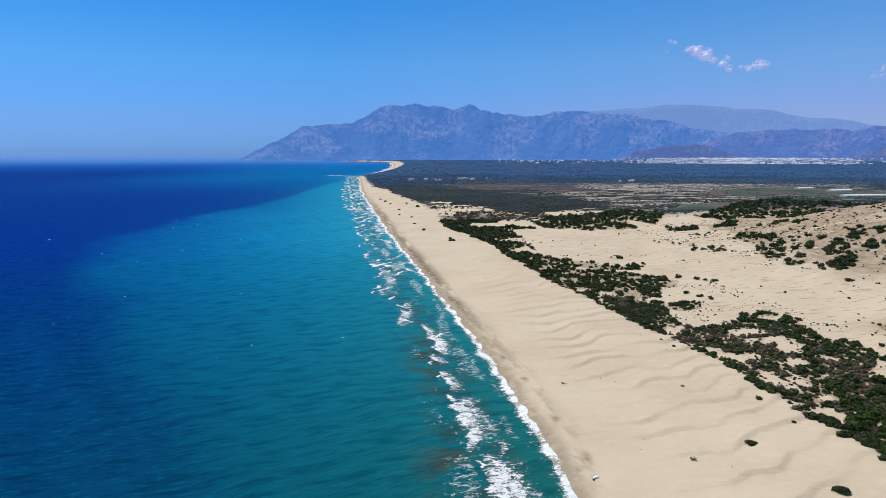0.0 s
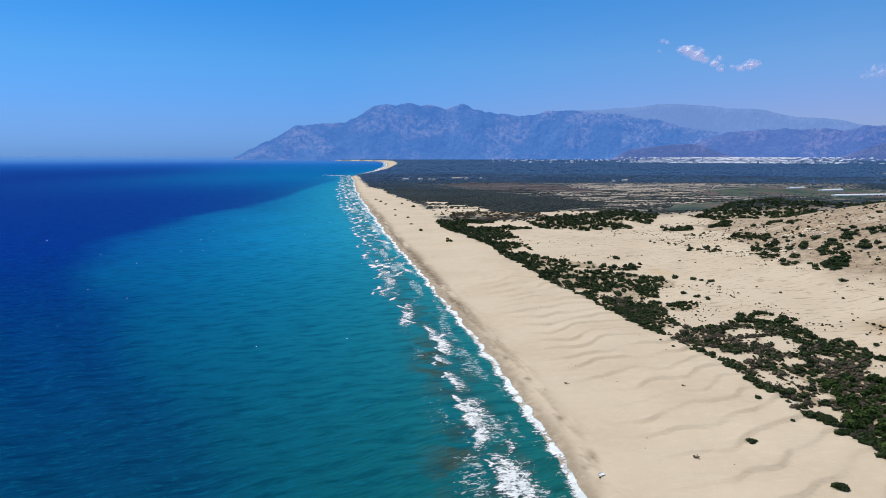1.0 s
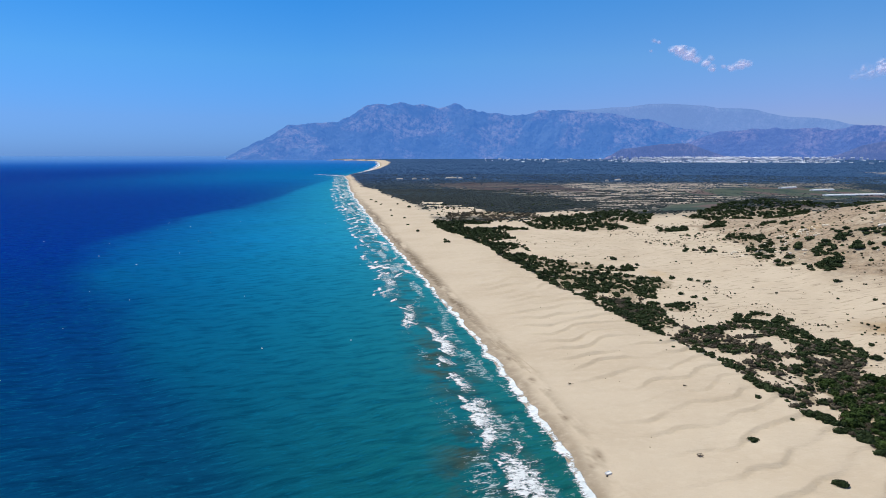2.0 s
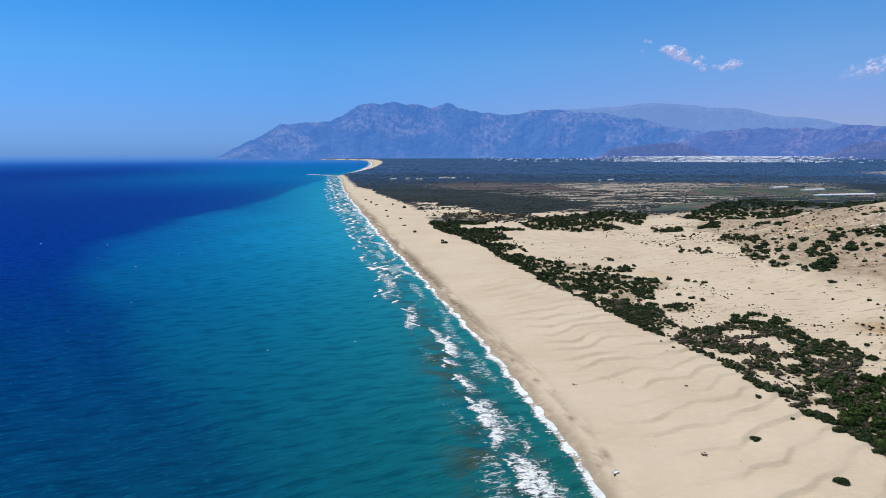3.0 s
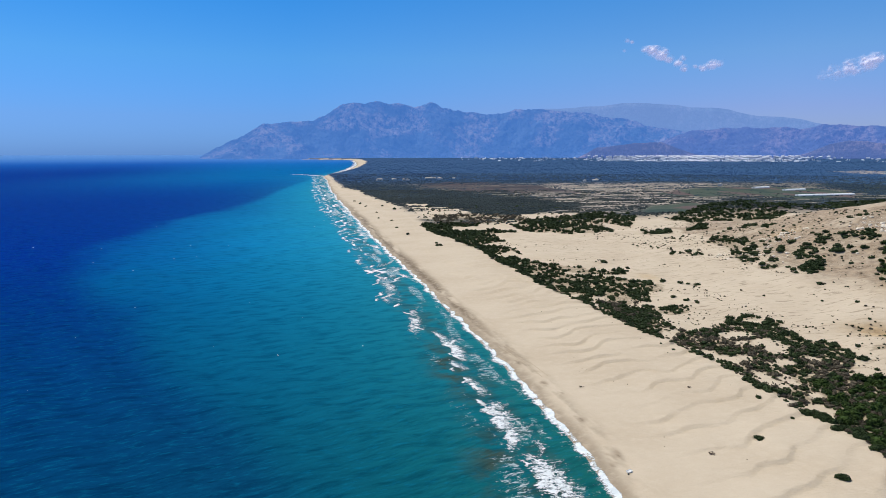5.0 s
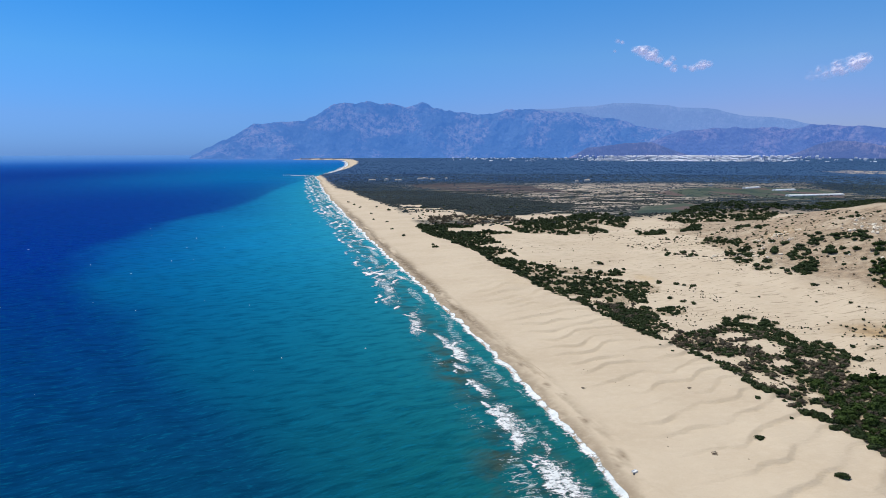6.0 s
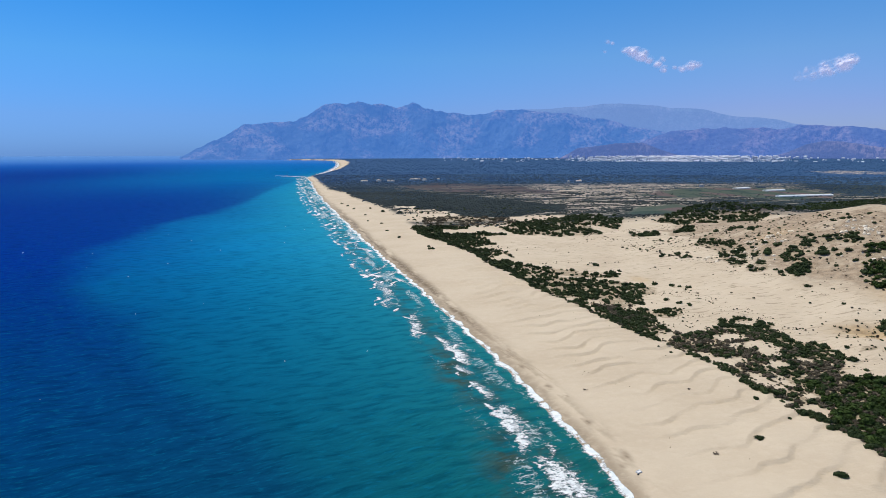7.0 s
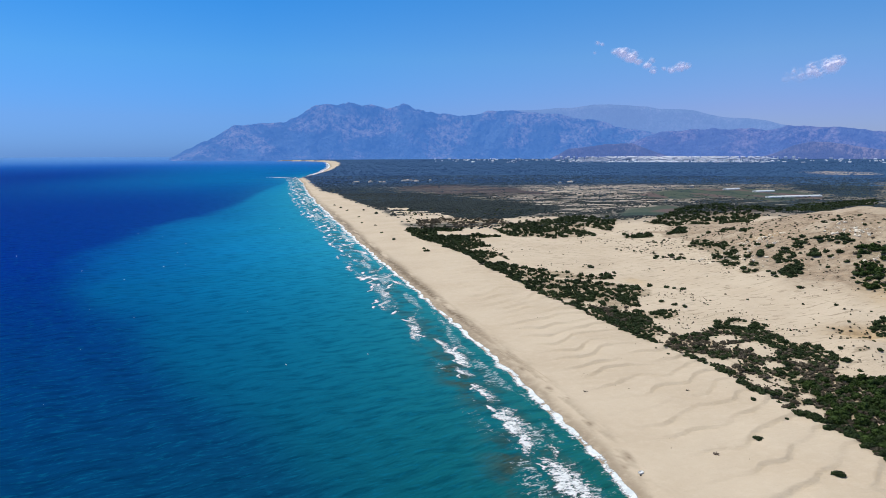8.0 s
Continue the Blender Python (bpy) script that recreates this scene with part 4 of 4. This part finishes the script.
# a fringe of green creeping over the foot of the brow
for s in np.arange(100, 480, 0.7):
    if rng.random() < 0.55:
        n = float(brow(np.array(s)) + coast(np.array(s))) + rng.uniform(0.8, 5.0)
        plants.append((s, n, rng.uniform(0.4, 1.2), "green" if rng.random() < 0.75 else "grey"))
# loose growth in the sandy gaps and over the hill
for k in range(520):
    s, n = rng.uniform(545, 760), rng.uniform(58, 230)
    if float(fbm(np.array(s / 14), np.array(n / 40), 107, 3)) > 0.5:
        plants.append((s, n, rng.uniform(0.6, 2.0), "grey" if rng.random() < 0.45 else "green"))
for k in range(900):
    s, n = rng.uniform(225, 400), rng.uniform(150, 250)
    if float(fbm(np.array(s / 12), np.array(n / 12), 109, 3)) > 0.53:
        plants.append((s, n, 0.3 + 1.3 * rng.random() ** 2.5, "grey" if rng.random() < 0.35 else "green"))
# single shrubs that stand by themselves
for s, n, size in ((94.0, 39.2, 1.45), (114.6, 36.6, 1.1), (135, 52, 1.0), (122, 51, 0.6), (511, 26, 2.2), (438, 36, 2.3), (450, 36, 1.6), (339, 150, 2.6), (334, 157, 2.3),
                   (323, 154, 2.3), (261, 186, 3.0), (290, 173, 2.2), (286, 177, 2.8), (257, 161, 1.9), (294, 190, 2.8), (283, 189, 2.2), (387, 220, 2.4),
                   (334, 105, 2.2), (314, 109, 1.5), (272, 114, 1.6), (269, 116, 1.1), (265, 118, 1.6), (279, 109, 1.8), (249, 96, 1.6), (240, 97, 1.6), (235, 99, 1.6)):
    plants.append((s, n, size, "green"))
for s, n, size in ((715, 28, 1.5), (800, 26, 2.0), (737, 50, 3.2), (789, 44, 2.0), (339, 103, 0.8), (167, 60, 0.9), (178, 54, 0.7), (184, 53, 0.5), (172, 94, 1.0),
                   (154, 100, 1.5), (305, 191, 1.8), (259, 187, 2.6), (258, 192, 1.9), (252, 189, 1.9), (252, 194, 2.2), (252, 159, 1.2), (241, 188, 1.6), (161, 106, 1.1),
                   (156, 98, 1.7), (153, 101, 1.7), (204, 146, 1.1), (188, 136, 0.8), (146, 98, 1.0), (153, 113, 1.3), (560, 26, 1.6), (620, 30, 1.5), (655, 22, 1.8), (850, 24, 2.4), (900, 22, 2.0)):
    plants.append((s, n, size, "green"))
plants.sort(key=lambda p: p[0] + 0.2 * p[1])
singles, rest = plants[:300], plants[300:]
for k, (s, n, size, kind) in enumerate(singles):
    settle(s, n, size, kind, rng.uniform(0, 360), k, rng.uniform(0.85, 1.15))


def thicket(name, label, material, items, lumps, tufts, leaf, rise):
    """Many shrubs past counting, joined."""
    stock = [crown_arrays(np.random.default_rng(70 + j), 1.0, rise, lumps, tufts, leaf) for j in range(12)]
    vs, fs, base = [], [], 0
    plan = np.array(items, float)
    xs, ys = to_xy(plan[:, 0], plan[:, 1])
    for k, (x, y, z, size) in enumerate(zip(xs, ys, relief(xs, ys), plan[:, 2])):
        v, f = stock[k % 12]
        a = k * 2.4
        turn = np.array(((math.cos(a), -math.sin(a), 0), (math.sin(a), math.cos(a), 0), (0, 0, 1)))
        vs.append(v @ turn.T * size + (x, y, z - 0.06 * size)), fs.append(f + base)
        base += len(v)
    return tagged(new(name, mesh_of(name, np.concatenate(vs), np.concatenate(fs), material, True)), label, "scrub", kind="stuff")


thicket("evergreen_scrub", "dense dark green scrub spreading over the dunes", LEAF, [p[:3] for p in rest if p[3] == "green" and p[0] < 300], 5, 72, 0.17, 0.78)
thicket("far_evergreen_scrub", "dark green scrub patches on the far dunes", LEAF, [p[:3] for p in rest if p[3] == "green" and p[0] >= 300], 3, 15, 0.34, 0.8)
thicket("dry_scrub", "grey-brown dry scrub between green shrubs", DRY, [p[:3] for p in rest if p[3] == "grey"], 4, 70, 0.15, 0.62)
thicket("pine_thicket", "dark green pine thicket on the hillside", PINE, [p[:3] for p in rest if p[3] == "tree"], 6, 140, 0.16, 1.2)

# small tufts dotted over the sand of the hollow and the hill
items = []
for k in range(7000):
    s, n = rng.uniform(120, 470), rng.uniform(62, 245)
    if n < float(brow(np.array(s))) + 9:
        continue
    if float(fbm(np.array(s / 16), np.array(n / 16), 99, 4)) + 0.16 * float(smooth(140, 180, n)) < 0.56:
        continue
    if 92 < n < 148 and 205 < s and rng.random() < 0.8:
        continue
    items.append((s, n, 0.10 + 0.65 * rng.random() ** 3.5))
for k in range(90):
    items.append((176 + rng.normal() * 9, 131 + rng.normal() * 9, 0.18 + 0.6 * rng.random() ** 2))
for s, n in zip(rng.uniform(120, 262, 1500), rng.uniform(58, 116, 1500)):
    if n > float(brow(np.array(s))) + 8 and float(fbm(np.array(s / 10), np.array(n / 10), 221, 3)) > 0.5:
        items.append((s, n, 0.14 + 0.45 * rng.random() ** 2.5))
for k in range(24):
    items.append((rng.uniform(100, 240), rng.uniform(14, 52), rng.uniform(0.10, 0.22)))
thicket("sand_tufts", "small brownish tufts dotted over the sand", DRY, items[::2], 1, 14, 0.40, 0.8)
thicket("green_tufts", "small green tufts dotted over the sand", LEAF, items[1::2], 1, 14, 0.40, 0.8)


def woods(name, label, material, count, near_d, far_d, low, high, seed, level, squash=(0.4, 0.75)):
    """Tree crowns of the plain, thinned where sand and fields lie open."""
    r = np.random.default_rng(seed)
    d = np.sqrt(r.uniform(near_d**2, far_d**2, count * 5)) if far_d < 2000 else r.uniform(near_d, far_d, count * 5)
    a = np.radians(r.uniform(-25, 26, count * 5))
    x, y = d * np.sin(a), d * np.cos(a)
    s, n = to_sn(x, y)
    keep = (wooded(s, n) > r.random(count * 5)) & (n - coast(s) > brow(s) + 4) & ~inside(FIELD, s, n)
    x, y, d = x[keep][:count], y[keep][:count], d[keep][:count]
    v0, f0 = level
    size = r.uniform(low, high, len(x))
    jag = 0.78 + 0.44 * r.random((len(x), len(v0), 1))
    flat = r.uniform(*squash, len(x))
    v = v0[None] * jag * size[:, None, None] * np.stack([r.uniform(0.7, 1.5, len(x)), r.uniform(0.7, 1.5, len(x)), flat], -1)[:, None]
    v = v + np.stack([x, y, relief(x, y) + size * flat * 0.2], -1)[:, None]
    f = f0[None] + (np.arange(len(x)) * len(v0))[:, None, None]
    return tagged(new(name, mesh_of(name, v.reshape(-1, 3), f.reshape(-1, 3), material)), label, "woods", kind="stuff")


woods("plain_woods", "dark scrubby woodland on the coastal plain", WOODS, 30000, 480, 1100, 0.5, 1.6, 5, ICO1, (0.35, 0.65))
woods("middle_woods", "woodland in the middle of the plain, tinted blue for haze", MIDWOODS, 30000, 900, 2000, 0.9, 2.4, 8, ICO1, (0.16, 0.32))
woods("distant_woods", "unbroken woodland far across the plain, tinted blue for haze", FARWOODS, 26000, 1500, 4250, 2.2, 5.2, 6, ICO1, (0.07, 0.16))


# ---- rocks ----
def rock_model(seed):
    r = np.random.default_rng(seed)
    v = ICO2[0] * (0.7 + 0.5 * r.random((len(ICO2[0]), 1))) * (1, r.uniform(0.6, 1), r.uniform(0.4, 0.7))
    return mesh_of("rock", v, ICO2[1], ROCK, True)


ROCKS = [rock_model(k) for k in range(5)]
rng = np.random.default_rng(17)
for s0, n0, spread, count in ((300, 172, 11, 95), (312, 195, 9, 40), (270, 221, 7, 90), (236, 196, 6, 14), (318, 206, 6, 30)):
    for k in range(count):
        s, n, size = s0 + rng.normal() * spread, n0 + rng.normal() * spread * 0.6, 0.28 + 1.0 * rng.random() ** 2
        x, y = to_xy(s, n)
        ob = new("rock", ROCKS[k % 5])
        ob.matrix_basis = pose(x, y, float(relief(x, y)) + 0.05 * size, rng.uniform(-15, 15), rng.uniform(-15, 15), rng.uniform(0, 360)) @ Matrix.Scale(size, 4)
        tagged(ob, "pale weathered limestone rock on the sandy hillside", "rock", "rocks on the hill")


# ---- greenhouses and farm houses on the plain ----
def greenhouse(s0, n0, s1, n1, span, label):
    """A long film tunnel: steel hoops under film, closed ends."""
    (x0, y0), (x1, y1) = to_xy(s0, n0), to_xy(s1, n1)
    length, turn = math.hypot(x1 - x0, y1 - y0), math.degrees(math.atan2(y1 - y0, x1 - x0))
    thing = tagged(new("greenhouse"), label, "greenhouse", "greenhouses on the plain")
    thing.matrix_basis = pose(x0, y0, float(relief(x0, y0)) - 0.1, 0, 0, turn)
    t = np.linspace(0, math.pi, 13)
    rows = max(8, int(length / 4))
    u, a = np.meshgrid(np.linspace(0, length, rows), t, indexing="ij")
    sag = 1 - 0.03 * (np.arange(rows) % 2)[:, None]
    part("film_roof", mesh_of("film_roof", np.stack([u, span / 2 * np.cos(a) * sag, 0.8 + 1.9 * np.sin(a) * sag], -1).reshape(-1, 3), grid_faces(rows, 13), PLASTIC), thing)
    for side in (-1, 1):
        bm = bmesh.new()
        block(bm, 0, length, side * span / 2 - 0.05, side * span / 2 + 0.05, 0, 0.85)
        part("side_wall", done("side_wall", bm, PLASTIC), thing)
    for k, at in enumerate((0, length)):
        bm = bmesh.new()
        ring = [bm.verts.new((at, span / 2 * math.cos(q), 0.8 + 1.9 * math.sin(q))) for q in t]
        bm.faces.new(ring + [bm.verts.new((at, -span / 2, 0)), bm.verts.new((at, span / 2, 0))])
        end = part("end_wall", done("end_wall", bm, PLASTIC), thing)
        bm = bmesh.new()
        block(bm, at - 0.04, at + 0.04, -1.0, 1.0, 0.05, 2.0)
        part("door", done("door", bm, STEEL), end, "grey sliding door")
    for k in range(0, rows, 3):
        bm = bmesh.new()
        for q in range(12):
            m = (t[q] + t[q + 1]) / 2
            block(bm, k * length / (rows - 1) - 0.12, k * length / (rows - 1) + 0.12, (span / 2 + 0.06) * math.cos(m) - 0.35, (span / 2 + 0.06) * math.cos(m) + 0.35,
                  0.8 + 1.96 * math.sin(m) - 0.06, 0.8 + 1.96 * math.sin(m) + 0.06)
        part("hoop", done("hoop", bm, STEEL), thing)
    return thing


greenhouse(1004, 698, 1018, 736, 8, "long white plastic greenhouse tunnel beside fields")
greenhouse(933, 700, 941, 742, 9, "long white plastic greenhouse among green fields")
greenhouse(809, 621, 813, 715, 9, "very long pale greenhouse tunnel behind the dunes")


def house(s, n, wide, deep, high, turn):
    x, y = to_xy(s, n)
    thing = tagged(new("farm_house"), "small white-walled farm house among dark trees", "house", "houses on the plain")
    thing.matrix_basis = pose(x, y, float(relief(x, y)) - 0.2, 0, 0, turn)
    bm = bmesh.new()
    block(bm, -wide / 2, wide / 2, -deep / 2, deep / 2, 0, high)
    walls = part("walls", done("walls", bm, LIME), thing)
    for at in (-0.3, 0.3):
        bm = bmesh.new()
        block(bm, at * wide - 0.6, at * wide + 0.6, -deep / 2 - 0.06, -deep / 2 + 0.02, 1.0, 2.2)
        part("window", done("window", bm, DARK), walls, "dark window opening")
    bm = bmesh.new()
    block(bm, -0.5, 0.5, -deep / 2 - 0.06, -deep / 2 + 0.02, 0.2, 2.2)
    part("door", done("door", bm, BARK), walls, "brown wooden door")
    bm = bmesh.new()
    lo = [bm.verts.new(p) for p in ((-wide / 2 - .4, -deep / 2 - .4, high), (wide / 2 + .4, -deep / 2 - .4, high), (wide / 2 + .4, deep / 2 + .4, high), (-wide / 2 - .4, deep / 2 + .4, high))]
    hi = [bm.verts.new(p) for p in ((-wide / 2 + 1.5, 0, high + 1.6), (wide / 2 - 1.5, 0, high + 1.6))]
    for f in ((0, 1, 2, 3),):
        bm.faces.new([lo[i] for i in f][::-1])
    bm.faces.new((lo[0], lo[1], hi[1], hi[0])), bm.faces.new((lo[2], lo[3], hi[0], hi[1])), bm.faces.new((lo[1], lo[2], hi[1])), bm.faces.new((lo[3], lo[0], hi[0]))
    part("roof", done("roof", bm, TILE), thing)


rng = np.random.default_rng(23)
for s, n in ((1544, 250), (1530, 275), (1560, 262), (1540, 310), (1480, 130), (1500, 165), (1330, 540), (1345, 570), (1100, 700), (1470, 190)):
    house(s, n, rng.uniform(8, 15), rng.uniform(6, 9), rng.uniform(2.8, 3.6), rng.uniform(0, 180))
    if rng.random() < 0.6:
        house(s + rng.uniform(10, 25), n + rng.uniform(-30, 30), rng.uniform(7, 12), 6, 3.0, rng.uniform(0, 180))


def town():
    """The far belt of greenhouses and houses at the foot of the mountains."""
    r = np.random.default_rng(29)
    vs, fs, base = [], [], 0
    for k in range(1100):
        a = radians(r.triangular(2.0, 11.0, 20.0) if k < 880 else r.uniform(-8, 30))
        d = 4125 - 520 * r.random() ** 1.6
        x, y = d * math.sin(a), d * math.cos(a)
        w, q, h = 2.0 + 8 * r.random() ** 2, r.uniform(4, 8), r.uniform(1.0, 3.5)
        z = float(lift(x, y)) + 5 + h + 14 * max(0.0, (d - 3750) / 375) * (0.3 if k >= 880 else 1.0)
        b = np.array([(-w, -q, -45), (w, -q, -45), (w, q, -45), (-w, q, -45), (-w, -q, 0), (w, -q, 0), (w, q, 0), (-w, q, 0), (-w, 0, 1.8), (w, 0, 1.8)], float)
        ca, sa_ = math.cos(-a), math.sin(-a)
        p = np.stack([x + b[:, 0] * ca - b[:, 1] * sa_, y + b[:, 0] * sa_ + b[:, 1] * ca, z + b[:, 2]], -1)
        vs.append(p)
        fs.append(np.array(((0, 1, 5), (0, 5, 4), (1, 2, 6), (1, 6, 5), (2, 3, 7), (2, 7, 6), (3, 0, 4), (3, 4, 7), (4, 5, 9), (4, 9, 8), (6, 7, 8), (6, 8, 9), (5, 6, 9), (7, 4, 8))) + base)
        base += 10
    tagged(new("distant_greenhouse_belt", mesh_of("distant_greenhouse_belt", np.concatenate(vs), np.concatenate(fs), TOWN, True)),
           "pale belt of far greenhouses and houses below the mountains", "town", kind="stuff")


town()


# ---- small things on the beach ----
def crate(s, n):
    """A white plastic fish crate thrown up on the sand."""
    x, y = to_xy(s, n)
    thing = tagged(new("plastic_crate"), "white plastic crate washed up on the sand", "crate")
    thing.matrix_basis = pose(x, y, float(relief(x, y)) + 0.02, 8, -6, 35)
    for a, b, c, d in ((-.55, .55, -.38, -.33), (-.55, .55, .33, .38)):
        bm = bmesh.new()
        block(bm, a, b, c, d, 0, 0.34)
        part("long_side", done("long_side", bm, WHITE), thing)
    for a, b in ((-.55, -.50), (.50, .55)):
        bm = bmesh.new()
        block(bm, a, b, -.329, .329, 0, 0.34)
        part("end_side", done("end_side", bm, WHITE), thing)
    bm = bmesh.new()
    block(bm, -.499, .499, -.329, .329, 0.0, 0.22)
    part("base", done("base", bm, WHITE), thing)
    bm = bmesh.new()
    bmesh.ops.create_uvsphere(bm, u_segments=12, v_segments=8, radius=0.2, matrix=Matrix.Translation((0, 0, 0.15)) @ Matrix.Diagonal((1, 0.8, 0.8, 1)))
    ob = new("net_float", done("net_float", bm, DARK))
    ob.matrix_basis = pose(x - 0.25, y - 1.0, float(relief(x - 0.25, y - 1.0)), 0, 0, 20)
    tagged(ob, "small black net float lying on the sand", "float")


crate(110, 3.4)


def driftwood(s, n, size, seed):
    """A heap of dry branches."""
    r = np.random.default_rng(seed)
    x, y = to_xy(s, n)
    thing = tagged(new("driftwood_heap"), "tangled heap of dry brown driftwood branches", "driftwood", "driftwood on the beach")
    thing.matrix_basis = pose(x, y, float(relief(x, y)), 0, 0, 0)
    for k in range(12):
        bm = bmesh.new()
        a, b = r.uniform(0, 360), r.uniform(0.4, 1.0) * size
        m = pose(r.normal() * size * 0.4, r.normal() * size * 0.25, 0.12 + 0.3 * size * r.random(), r.uniform(-28, 28), 90 + r.uniform(-25, 25), a)
        bmesh.ops.create_cone(bm, cap_ends=True, segments=6, radius1=0.07, radius2=0.025, depth=b * 1.4, matrix=m)
        part("branch", done("branch", bm, BARK), thing)


driftwood(111.5, 23, 0.9, 1)
driftwood(158, 14, 0.6, 3)
driftwood(147, 40, 0.5, 4)


def tyre_track(offset, a, b):
    """One pressed rut along the beach."""
    s = np.arange(a, b, 0.8)
    n = coast(s) * 0 + 6.4 + offset + 1.2 * np.sin((s - 140) / 19) - 0.02 * (s - 160)
    rows = []
    for side in (-0.12, -0.04, 0.04, 0.12):
        x, y = to_xy(s, n + side)
        rows.append(np.stack([x, y, relief(x, y) + 0.05 + (0.03 if abs(side) > 0.1 else 0.0)], -1))
    v = np.stack(rows, 1).reshape(-1, 3)
    tagged(new("tyre_track", mesh_of("tyre_track", v, grid_faces(len(s), 4)[:, ::-1], TRACK)), "pressed tyre rut in damp sand", "track", "tyre tracks on the beach")


for offset in (0.0, 1.7):
    tyre_track(offset, 170, 206)
